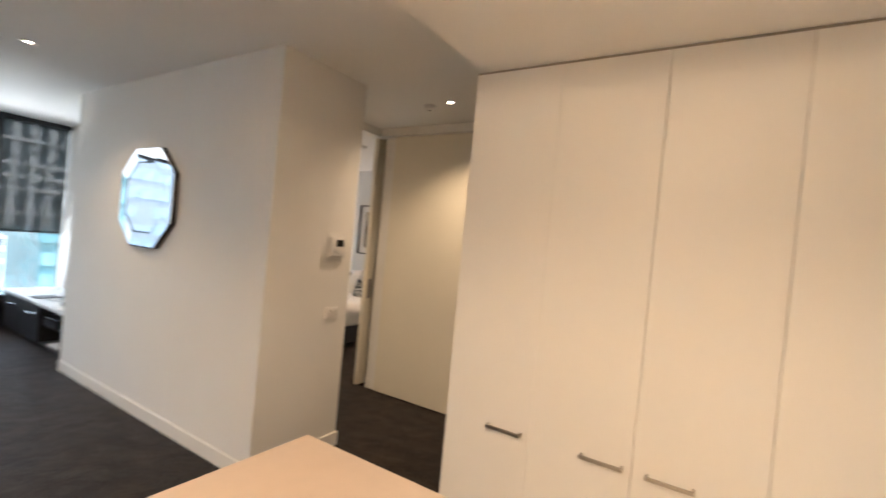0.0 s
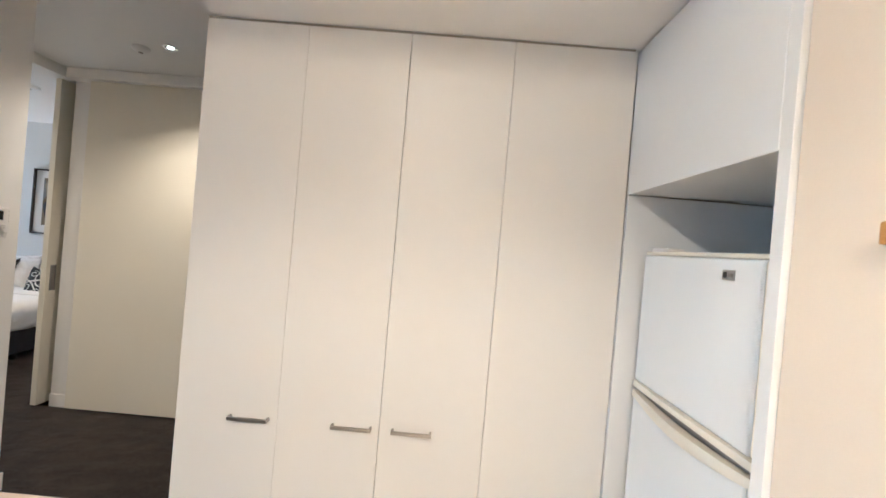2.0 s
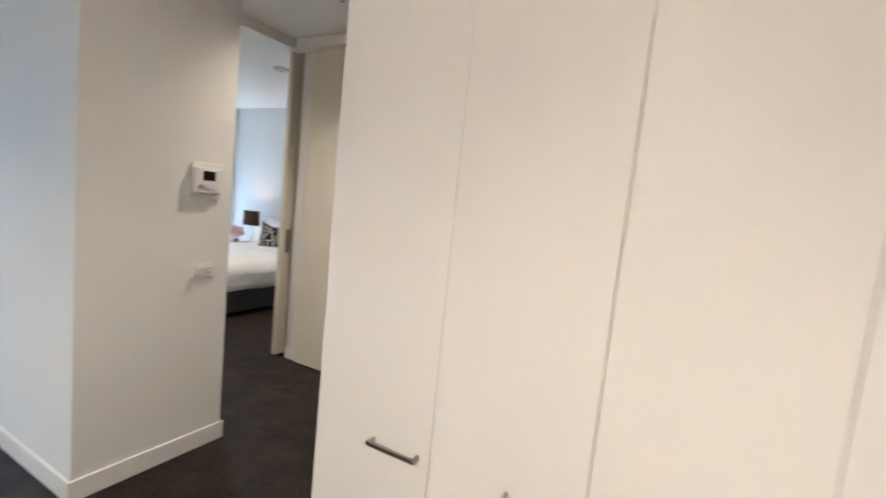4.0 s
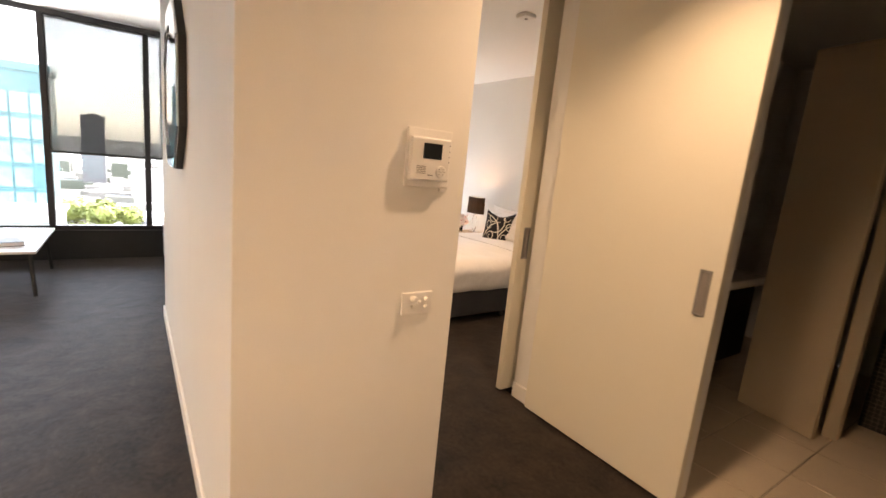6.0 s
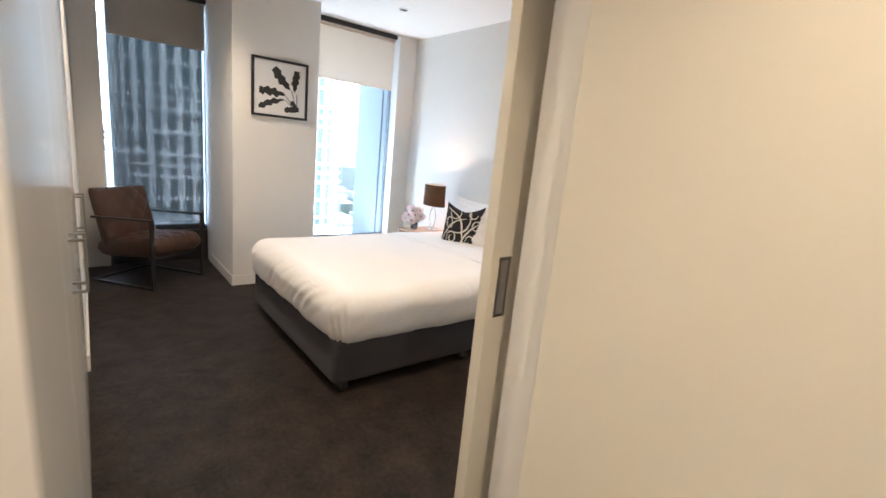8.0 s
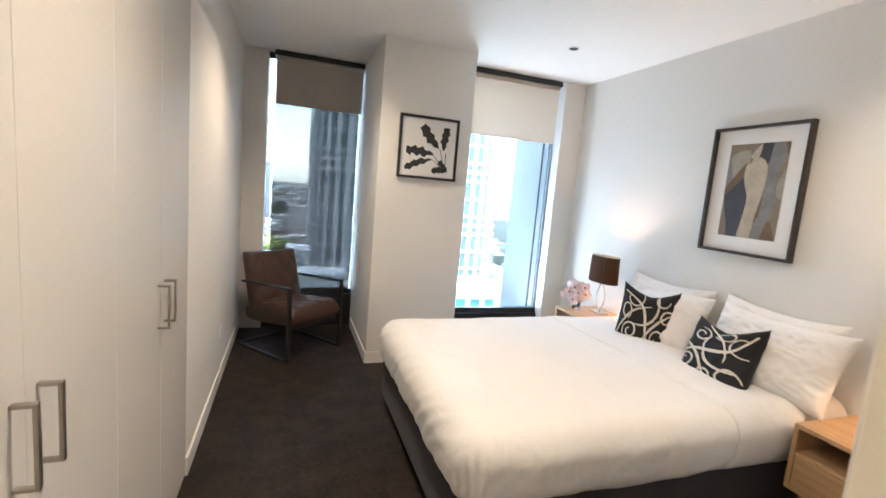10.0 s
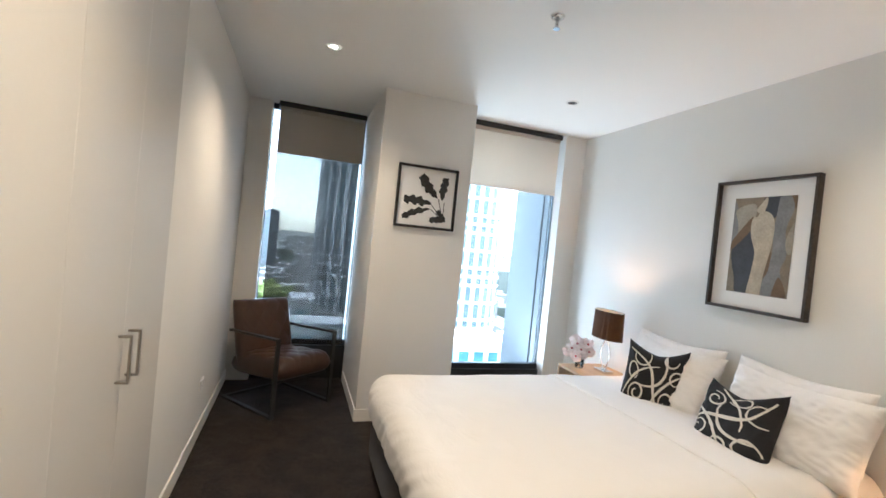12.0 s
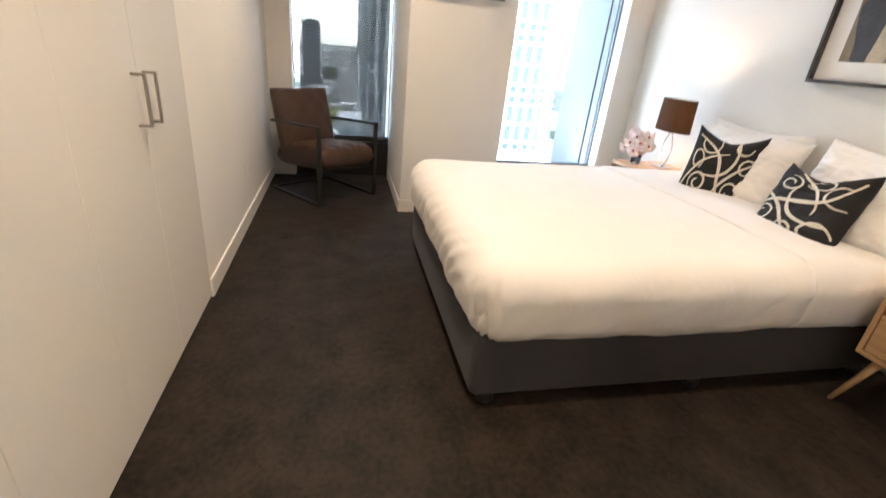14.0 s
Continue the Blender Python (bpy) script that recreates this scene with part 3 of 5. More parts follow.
# added out of sight; stops light leaking over the niche back
structure("wall_niche_block", boxes((1.33, 1.40, 0.80, 2.5, 0, CZ)), WALL, "unseen wall added behind the refrigerator niche to block light", "wall")


def refrigerator():
    f = thing("refrigerator", 1.0, 1.41, 0, 0, "white two-door refrigerator with cream plastic grip trims", "refrigerator")
    y0, y1 = 1.066, 1.755
    part("cabinet", boxes((0.780, 1.29, y0 + 0.004, y1 - 0.004, 0.03, 1.535), bevel=0.006), FRIDGE, f, world=True)
    for z0, z1 in ((1.068, 1.535), (0.10, 1.010)):
        part("door", boxes((0.724, 0.776, y0 + 0.050, y1, z0, z1), bevel=0.012, seg=3), FRIDGE, f, smooth=False, world=True)
        part("side_trim", boxes((0.727, 0.778, y0 - 0.003, y0 + 0.0485, z0 + 0.002, z1 - 0.002), bevel=0.010, seg=3), CREAM, f, world=True)
    part("top_cover", boxes((0.728, 1.28, y0 + 0.002, y1 - 0.002, 1.536, 1.549), bevel=0.005), CREAM, f, world=True)
    part("hinge_cover", boxes((0.74, 0.80, y1 - 0.14, y1 - 0.02, 1.5495, 1.562), bevel=0.004), PLASTIC, f, world=True)
    # bowed grips on either side of the split
    for name, za, zb, sag in (("upper_grip", 1.044, 1.066, 0.006), ("lower_grip", 1.008, 1.030, -0.016)):
        bm = bmesh.new()
        n = 24
        rows = []
        for i in range(n + 1):
            s = i / n
            y = y1 - s * (y1 - y0)
            b = math.sin(math.pi * s)
            x = 0.722 - 0.012 * b
            low, high = za + sag * b - (0.014 * b if sag < 0 else 0), zb + sag * b * (0.2 if sag > 0 else 1)
            rows.append([bm.verts.new(p) for p in ((x, y, low), (x, y, high), (0.775, y, high), (0.775, y, low))])
        for p, q in zip(rows, rows[1:]):
            for k in range(4):
                bm.faces.new((p[k], q[k], q[(k + 1) % 4], p[(k + 1) % 4]))
        bm.faces.new(rows[0])
        bm.faces.new(rows[-1][::-1])
        bmesh.ops.recalc_face_normals(bm, faces=bm.faces)
        part(name, bm, CREAM, f, "cream plastic grip", world=True)
    # shade in the split is put in as a dark box
    part("grip_shadow", boxes((0.742, 0.778, y0 + 0.01, y1 - 0.01, 1.012, 1.064)), PLASTIC_D, f, "dark filler with the shade between the doors in its colour", world=True)
    badge = part("badge", boxes((0.7205, 0.7238, 1.215, 1.266, 1.477, 1.504), bevel=0.001, seg=1), PULL, f, "small grey maker's badge", world=True)
    part("badge_mark", boxes((0.7190, 0.7203, 1.245, 1.261, 1.483, 1.498), bevel=0.0004, seg=1), SCREEN, badge, world=True)
    part("badge_bar", boxes((0.7190, 0.7203, 1.220, 1.239, 1.486, 1.495)), PLASTIC_D, badge, world=True)


refrigerator()

k = thing("wall_hook", 0.689, 0.760, 1.58, 0, "amber wooden coat hook screwed to the wall", "hook")
part("peg", boxes((0.644, 0.6935, 0.737, 0.757, 1.560, 1.597), bevel=0.005), HOOKW, k, world=True)
bm = bmesh.new()
tube(bm, [(0.694, 0.747, 1.545), (0.674, 0.747, 1.543), (0.669, 0.747, 1.552)], 0.003, 8)
part("screw", bm, NICKEL, k, smooth=True, world=True)

i = thing("kitchen_island", -0.74, 0.0, 0, 0, "kitchen island with a pale stone top", "island bench")
part("worktop", boxes((-1.050, -0.43, -1.60, 1.0, 0.862, 0.902), bevel=0.004), STONE, i, "warm beige stone top", world=True)
part("body", boxes((-1.02, -0.46, -1.56, 0.96, 0.10, 0.860)), GLOSSW, i, world=True)
part("kickboard", boxes((-0.98, -0.50, -1.52, 0.92, 0.0, 0.098)), BLACKL, i, world=True)


# ---------- ceiling fittings ----------
def downlight(x, y, z, lit, group="ceiling downlights"):
    dl = thing("downlight", x, y, z, 0, "recessed ceiling downlight with white rim, " + ("lit" if lit else "switched off"), "downlight", group)
    bm = bmesh.new()
    lathe(bm, [(0.036, -0.0005), (0.036, -0.006), (0.046, -0.006), (0.050, -0.0005)], 32)
    part("rim", bm, PLASTIC, dl, smooth=True)
    bm = bmesh.new()
    if lit:
        lathe(bm, [(0.019, -0.0022), (0.0358, -0.0008)], 32)
        part("reflector", bm, PULL, dl, "satin metal reflector ring")
        bm = bmesh.new()
        lathe(bm, [(0.0, -0.0036), (0.012, -0.0034), (0.019, -0.0018)], 32)
        part("lens", bm, BULB, dl, "glowing lens")
    else:
        lathe(bm, [(0.0, -0.0012), (0.0355, -0.0012)], 32)
        part("lens", bm, GAP, dl, "dark lens")


for x, y, z, p, wide in LAMPS:
    downlight(x, y, z, True)
downlight(-5.935, 4.870, CZ, False)


def smoke_detector(x, y, square=False):
    sd = thing("smoke_detector", x, y, CZ, 0, "small white plastic smoke detector on the ceiling", "smoke detector")
    bm = bmesh.new()
    if square:
        box(bm, -0.055, 0.055, -0.055, 0.055, -0.030, -0.0005, bevel=0.008)
    else:
        lathe(bm, [(0.0, -0.034), (0.028, -0.034), (0.046, -0.024), (0.054, -0.010), (0.054, -0.0005)], 32)
    part("housing", bm, PLASTIC, sd, smooth=not square)
    bm = bmesh.new()
    lathe(bm, [(0.0, -0.0375), (0.012, -0.0375), (0.014, -0.0335)], 20)
    part("sensor", bm, PLASTIC_D, sd)


smoke_detector(-2.11, 2.955)
smoke_detector(-3.86, 4.03, True)

sp = thing("sprinkler", -4.90, 4.09, CZ, 0, "chrome fire sprinkler head hanging from the ceiling", "sprinkler")
bm = bmesh.new()
lathe(bm, [(0.014, -0.012), (0.034, -0.006), (0.036, -0.0005)], 28)
part("escutcheon", bm, CHROME, sp, smooth=True)
bm = bmesh.new()
cyl(bm, 0.008, 0.008, -0.045, -0.010, n=14)
tube(bm, [(0.008, 0, -0.03), (0.013, 0, -0.045), (0.004, 0, -0.06)], 0.002, 8)
tube(bm, [(-0.008, 0, -0.03), (-0.013, 0, -0.045), (-0.004, 0, -0.06)], 0.002, 8)
part("body", bm, CHROME, sp, smooth=True)
bm = bmesh.new()
lathe(bm, [(0.0, -0.063), (0.017, -0.063), (0.017, -0.060), (0.0, -0.060)], 16)
part("deflector", bm, CHROME, sp)


# ---------- hall wall fittings ----------
def intercom():
    """Door video phone on the wall that faces +x."""
    v = thing("intercom", -2.30, 2.268, 1.43, 90, "white video intercom on the hall wall", "intercom")
    # own axes: x along the wall, -y out of it, z up
    part("back_plate", boxes((-0.078, 0.083, -0.011, -0.0005, -0.070, 0.107), bevel=0.004), PLASTIC, v)
    part("front_case", boxes((-0.074, 0.067, -0.033, -0.0115, -0.048, 0.080), bevel=0.006, seg=3), PLASTIC, v)
    part("screen", boxes((-0.033, 0.033, -0.0342, -0.0332, 0.018, 0.064)), SCREEN, v, "dark glass screen")
    for r in range(5):
        part("speaker_slot", boxes((-0.054, -0.021, -0.0340, -0.0332, -0.0275 + r * 0.0052, -0.0257 + r * 0.0052)), PLASTIC_D, v)
    part("name_bar", boxes((-0.014, 0.005, -0.0340, -0.0332, -0.0325, -0.0295)), PLASTIC_D, v)
    bm = bmesh.new()
    lathe(bm, [(0.0, 0.0025), (0.0165, 0.002), (0.0195, 0.0)], 30, pose(0.034, -0.0332, -0.019, 90, 0, 0))
    dial = part("button_dial", bm, PLASTIC, v, "round four-way button")
    part("dial_split", boxes((0.0160, 0.0520, -0.0362, -0.0354, -0.0194, -0.0186)), PLASTIC_D, dial)
    for z in (-0.011, -0.027):
        part("button_mark", boxes((0.024, 0.030, -0.0362, -0.0354, z - 0.0006, z + 0.0006), (0.038, 0.044, -0.0362, -0.0354, z - 0.0006, z + 0.0006)), PLASTIC_D, dial)
    for z in (0.062, 0.044, 0.028, 0.012):
        part("side_button", boxes((0.0605, 0.0635, -0.0340, -0.0332, z - 0.0022, z + 0.0022)), PLASTIC_D, v)
    part("cable_box", boxes((0.052, 0.076, -0.010, -0.001, -0.080, -0.0705), bevel=0.002), PLASTIC, v)


intercom()


def power_point(x, y, z, rz, label, big=True):
    p = thing("power_point", x, y, z, rz, label, "power point")
    part("plate", boxes((-0.057, 0.057, -0.011, -0.0005, -0.037, 0.037), bevel=0.0025), PLASTIC, p)
    knobs = [(-0.020, 0.018, 0.011, 0.022), (-0.020, -0.010, 0.006, 0.009), (0.006, 0.004, 0.007, 0.010), (0.030, 0.014, 0.006, 0.010), (0.030, -0.012, 0.006, 0.010)] if big else []
    for kx, kz, r, out in knobs:
        bm = bmesh.new()
        lathe(bm, [(0.0, out), (r * 0.7, out), (r, out * 0.8), (r, 0.0)], 20, pose(kx, -0.0112, kz, 90, 0, 0))
        part("knob", bm, PLASTIC, p, smooth=False)
    if not big:
        for kx in (-0.028, 0.028):
            part("socket", boxes((kx - 0.008, kx - 0.005, -0.0116, -0.0111, -0.012, -0.002), (kx + 0.005, kx + 0.008, -0.0116, -0.0111, -0.012, -0.002), (kx - 0.0015, kx + 0.0015, -0.0116, -0.0111, -0.026, -0.016)), PLASTIC_D, p)
            part("rocker", boxes((kx - 0.006, kx + 0.006, -0.0135, -0.0112, 0.010, 0.024), bevel=0.001, seg=1), PLASTIC, p)


power_point(-2.30, 2.274, 0.982, 90, "white control plate with five round knobs on the hall wall")
power_point(-6.27, 2.4625, 0.36, 180, "white double power point low on the bedroom wall", False)


# ---------- living room ----------
def octagon_mirror():
    m = thing("wall_mirror", -3.775, 1.7155, 1.676, 0, "octagonal wall mirror with faceted glass border", "mirror")
    W, H, cw, ch = 0.405, 0.378, 0.19, 0.185

    def ring(s, y):
        w, h, a, b = W * s, H * s, cw * s, ch * s
        return [Vector((x, y, z)) for x, z in ((-a, h), (a, h), (w, b), (w, -b), (a, -h), (-a, -h), (-w, -b), (-w, b))]

    part("backing", poly(bmesh.new(), ring(1.0, -0.001), (0, -0.030, 0)), BLACKL, m, "black backing board")
    outer, mid, inner = ring(1.004, -0.0315), ring(0.985, -0.038), ring(0.72, -0.044)
    for k in range(8):
        bm = bmesh.new()
        q = (k + 1) % 8
        a, b = mid[k], mid[q]
        g = (b - a).normalized() * 0.0012
        v = [bm.verts.new(p) for p in (outer[k] + g, outer[q] - g, b - g, a + g, inner[k] + g, inner[q] - g)]
        bm.faces.new((v[0], v[1], v[2], v[3]))
        bm.faces.new((v[3], v[2], v[5], v[4]))
        bmesh.ops.recalc_face_normals(bm, faces=bm.faces)
        bmesh.ops.solidify(bm, geom=list(bm.faces), thickness=-0.003)
        part("border_mirror", bm, MIRROR, m, "bevelled mirror strip")
    part("inner_rim", poly(bmesh.new(), ring(0.735, -0.0318), (0, -0.004, 0)), BLACKL, m)
    part("centre_mirror", poly(bmesh.new(), ring(0.69, -0.0368), (0, -0.004, 0)), MIRROR, m, "clear centre glass")


octagon_mirror()

t = thing("coffee_table", -6.62, 0.50, 0, 0, "low white coffee table on splayed black legs", "table")
part("tabletop", boxes((-7.22, -6.02, 0.14, 0.84, 0.385, 0.41), bevel=0.006), WHITETOP, t, world=True)
for lx, ly in ((-7.08, 0.78), (-6.10, 0.78), (-7.08, 0.20), (-6.10, 0.20)):
    bm = bmesh.new()
    ox = 0.05 if lx < -6.6 else -0.05
    tube(bm, [(lx - ox * 0.3, ly + (0.03 if ly > 0.5 else -0.03), 0.0), (lx + ox, ly, 0.384)], 0.016, 10)
    part("leg", bm, BLACKL, t, world=True)
b = thing("book", -6.35, 0.62, 0.411, 20, "dark hardcover book on the coffee table", "book")
part("cover", boxes((-0.12, 0.12, -0.085, 0.085, 0.0, 0.004), (-0.12, 0.12, -0.085, 0.085, 0.034, 0.038), (-0.12, -0.115, -0.085, 0.085, 0.004, 0.034)), BOOK, b)
part("pages", boxes((-0.114, 0.116, -0.081, 0.081, 0.0045, 0.0335)), MAT, b)

c = thing("low_cabinet", -6.5, 2.08, 0, 0, "low black media cabinet with white top and one open bay", "cabinet")
part("carcass", boxes((-7.44, -6.20, 1.83, 2.35, 0.04, 0.455), (-6.198, -5.60, 2.33, 2.35, 0.04, 0.455), (-6.198, -5.60, 1.83, 2.328, 0.04, 0.06)), BLACKL, c, world=True)
part("end_panel", boxes((-5.598, -5.48, 1.815, 2.35, 0.0, 0.455), bevel=0.003), BLACKL, c, world=True)
part("top", boxes((-7.46, -5.46, 1.80, 2.356, 0.457, 0.485), bevel=0.003), WHITETOP, c, "white top", world=True)
for a in (-7.42, -6.80):
    dr = part("drawer", boxes((a, a + 0.60, 1.812, 1.828, 0.06, 0.445), bevel=0.003), BLACKL, c, world=True)
    part("handle", boxes((a + 0.20, a + 0.40, 1.796, 1.8115, 0.33, 0.342)), CHROME, dr, world=True)
part("shelf", boxes((-6.196, -5.602, 1.85, 2.328, 0.25, 0.265)), BLACKL, c, world=True)
st = thing("media_player", -5.98, 1.98, 0.2655, 0, "black media player with silver edge on the cabinet shelf", "media player")
part("case", boxes((-0.19, 0.19, -0.14, 0.16, 0.0, 0.09), bevel=0.004), BLACKL, st)
part("front_trim", boxes((-0.188, 0.188, -0.145, -0.1405, 0.072, 0.084)), CHROME, st, "silver front trim")
bk = thing("magazine", -5.86, 1.95, 0.0605, 4, "white magazine lying in the open cabinet bay", "magazine", "magazines on the cabinet")
part("cover", boxes((-0.15, 0.15, -0.10, 0.10, 0.0, 0.018), bevel=0.002, seg=1), MAT, bk)
for a, yy, r, dark in ((-5.72, 1.98, 14, False), (-6.02, 2.08, -18, True), (-6.36, 2.10, 30, False), (-6.62, 2.0, 4, True)):
    mg = thing("magazine", a, yy, 0.4855, r, ("dark" if dark else "pale") + " magazine lying on the low white cabinet top", "magazine", "magazines on the cabinet")
    part("cover", boxes((-0.10, 0.10, -0.14, 0.14, 0.0, 0.006), bevel=0.001, seg=1), BOOK if dark else MAT, mg)
    part("title_bar", boxes((-0.085, 0.085, 0.09, 0.12, 0.0062, 0.0068)), MAT if dark else BOOK, mg)
fg = thing("ornament", -6.20, 2.22, 0.4855, 0, "small dark ornament on a stem on the cabinet", "ornament")
bm = bmesh.new()
lathe(bm, [(0.0, 0.0), (0.035, 0.0), (0.03, 0.012), (0.006, 0.02), (0.005, 0.10), (0.012, 0.12), (0.0, 0.125)], 20)
part("stem", bm, BLACKL, fg, smooth=True)
bm = bmesh.new()
box(bm, -0.07, 0.07, -0.012, 0.012, 0.125, 0.15, bevel=0.006)
part("crossbar", bm, BLACKL, fg)


# ---------- bathroom glimpsed past the sliding door ----------
structure("floor_bathroom", boxes((-2.95, -0.6, 3.542, 6.7, -0.2, -0.004)), GROUT, "beige tiled bathroom floor", "tiled floor")
structure("wall_mosaic", boxes((-1.72, -0.72, 5.45, 5.55, 0.0, CZ)), GROUT, "black mosaic bathroom wall", "wall")
structure("door_jamb", boxes((-1.80, -1.725, 5.03, 5.12, 0.0, 2.40), bevel=0.003), BATHDOOR_DIM, "cream door jamb in the bathroom, shade put into its colour", "door jamb")
dl = thing("door_3", -2.03, 4.945, 0, -13.5, "cream painted hinged door standing open in the bathroom, shade put into its colour", "door")
dl["kind"] = "structure"
part("door_leaf", boxes((-0.235, 0.235, -0.018, 0.018, 0.012, 2.34), bevel=0.003), BATHDOOR_DIM, dl)
v = thing("vanity", -2.62, 4.75, 0, 0, "dark bathroom vanity with white basin", "vanity")
part("cabinet", boxes((-2.93, -2.42, 4.30, 5.30, 0.25, 0.80), bevel=0.004), BLACKL, v, world=True)
bn = part("basin", boxes((-2.94, -2.36, 4.26, 5.34, 0.802, 0.86), bevel=0.012, seg=3), CERAMIC, v, "white ceramic basin", world=True)
bm = bmesh.new()
tube(bm, [(-2.86, 4.8, 0.86), (-2.86, 4.8, 0.99), (-2.80, 4.8, 1.02), (-2.72, 4.8, 1.0)], 0.012, 12)
part("tap", bm, CHROME, bn, smooth=True, world=True)
mc = thing("mirror_cabinet", -2.88, 4.8, 1.3, 0, "mirrored bathroom cabinet over the basin", "cabinet")
part("case", boxes((-2.945, -2.82, 4.30, 5.30, 1.25, 2.05)), BLACKL, mc, world=True)
part("mirror_door", boxes((-2.817, -2.812, 4.31, 5.29, 1.26, 2.04)), MIRROR, mc, world=True)


# ---------- bedroom ----------
WY = 2.464  # front of the wardrobe doors
for k in range(4):
    a, b = -3.345 - 0.45 * k, -3.795 - 0.45 * k
    c = thing("wardrobe", (a + b) / 2, 2.2, 0, 0, "tall gloss white wardrobe with square bar handle", "wardrobe", "row of wardrobe units")
    part("body", boxes((b + 0.0005, a - 0.0005, 1.843, WY - 0.021, 0.0, CZ - 0.012)), WARD, c, world=True)
    door = part("door", boxes((b + 0.0007, a - 0.0007, WY - 0.019, WY, 0.008, CZ - 0.014), bevel=0.0012, seg=1), WARD, c, world=True)
    hx = b + 0.045 if k % 2 == 0 else a - 0.045
    bm = bar_handle(bmesh.new(), 0.162, out=0.040, t=0.008, w=0.013)
    bm.transform(pose(hx, WY + 0.0002, 0.905, 0, -90, 0) @ pose(0, 0, 0, 180, 0, 0))
    part("handle", bm, NICKEL, door, "square brushed nickel bar handle", world=True)


def quilt_height(u, v):
    """Small rise and fall of the cover."""
    p = Vector((u * 2.2, v * 2.2, 3.1))
    w = 0.010 * noise.noise(p) + 0.004 * noise.noise(p * 3.1)
    w += 0.0035 * math.sin(9 * u + 5 * v + 3 * noise.noise(p)) * max(0.0, noise.noise(p * 0.8 + Vector((7, 1, 0))))
    return w


BX0, BX1, BY0, BY1 = -5.775, -4.245, 3.535, 5.575  # bed base


def bed():
    bd = thing("bed", (BX0 + BX1) / 2, (BY0 + BY1) / 2, 0, 0, "double bed with charcoal fabric base on short black feet", "bed")
    part("base", boxes((BX0 + 0.004, BX1 - 0.004, BY0 + 0.004, BY1, 0.060, 0.335), bevel=0.045, seg=5), BASEF, bd, "charcoal upholstered base", world=True)
    part("mattress", boxes((BX0 + 0.03, BX1 - 0.03, BY0 + 0.03, BY1, 0.337, 0.56), bevel=0.03, seg=3), QUILT, bd, world=True)
    for fx in (BX0 + 0.10, BX1 - 0.07):
        for fy in (BY0 + 0.09, (BY0 + BY1) / 2, BY1 - 0.1):
            bm = bmesh.new()
            lathe(bm, [(0.0, 0.0), (0.028, 0.0), (0.036, 0.014), (0.034, 0.034), (0.022, 0.046), (0.020, 0.09)], 20, Matrix.Translation((fx, fy, 0)))
            part("foot", bm, BLACKL, bd, "black castor foot", smooth=True, world=True)


def cover_point(u, v, lift=0.0):
    """The tucked cover: flat on top, rounded over the mattress edge, hanging with soft wrinkles."""
    cx, cy = (BX0 + BX1) / 2, (BY0 + BY1) / 2 + 0.05
    a, b, r = COVER_A, COVER_B, COVER_R
    top, hem = 0.603, 0.309
    reach = r * math.pi / 2 + (top - r - hem)
    u, v = u * (a - r + reach), v * (b - r + reach)
    ou, ov = max(abs(u) - (a - r), 0.0), max(abs(v) - (b - r), 0.0)
    iu, iv = math.copysign(min(abs(u), a - r), u), math.copysign(min(abs(v), b - r), v)
    d = max(ou, ov)
    du, dv, rl = 0.0, 0.0, r + lift
    if d:
        turn = math.pi / 4 * min(ou, ov) / d
        turn = turn if ou >= ov else math.pi / 2 - turn
        du, dv = math.copysign(math.cos(turn), u) if ou else 0.0, math.copysign(math.sin(turn), v) if ov else 0.0
    if d < r * math.pi / 2:
        out, drop = rl * math.sin(d / r), rl * (1 - math.cos(d / r))
    else:
        s = d - r * math.pi / 2
        out, drop = rl - 0.06 * s, rl + s
    if d:
        ang = math.atan2(abs(dv), abs(du))
        corner = math.exp(-((ang - math.pi / 4) / 0.45) ** 2) if min(ou, ov) > 0 else 0.0
        out += corner * (0.008 * math.sin(ang * 17 + 16 * d) + 0.002 * math.sin(ang * 41 - 9 * d) - 0.010) * min(1.0, (d / 0.17) ** 2)
        out -= 0.035 * max(0.0, (d - reach + 0.07) / 0.07) ** 2
        side = u if dv and abs(dv) > abs(du) else v
        slack = min(1.0, d / 0.15)
        out += 0.007 * noise.noise(Vector((side * 4, d * 3, 9.0 + du * 2))) * slack
        # slanting pulls in the hanging cloth
        pull = noise.noise(Vector((side * 9 + d * 11, d * 2.5 - side, 4.0 + du)))
        out += 0.020 * (0.35 - abs(pull)) * slack * (0.4 + 0.6 * max(0.0, noise.noise(Vector((side * 1.7, 3.0 + du, 2.0))) + 0.4))
        out += 0.008 * math.sin(min(1.0, d / reach) * math.pi)
    x, y = cx + iu + du * out, cy + iv + dv * out
    z = top + lift - drop + quilt_height(x, y) * max(0.2, 1 - d / 0.2) + 0.010 * (1 - (u / a) ** 2) * (1 - min(1, abs(v / b)) ** 2)
    if drop > 0.18:
        z += 0.014 * noise.noise(Vector((x * 4, y * 4, 1.7)))
    return Vector((x, min(y, BY1 + 0.035), z))


COVER_A, COVER_B, COVER_R = (BX1 - BX0) / 2 + 0.035, (BY1 - BY0) / 2 + 0.075, 0.115


def cloth(us, vs, lift=None, slant=0.0):
    bm = bmesh.new()
    grid = [[bm.verts.new(cover_point(u, v + slant * (u + 1), lift(k) if lift else 0.0)) for k, v in enumerate(vs)] for u in us]
    for p, q in zip(grid, grid[1:]):
        for k in range(len(vs) - 1):
            bm.faces.new((p[k], q[k], q[k + 1], p[k + 1]))
    return bm


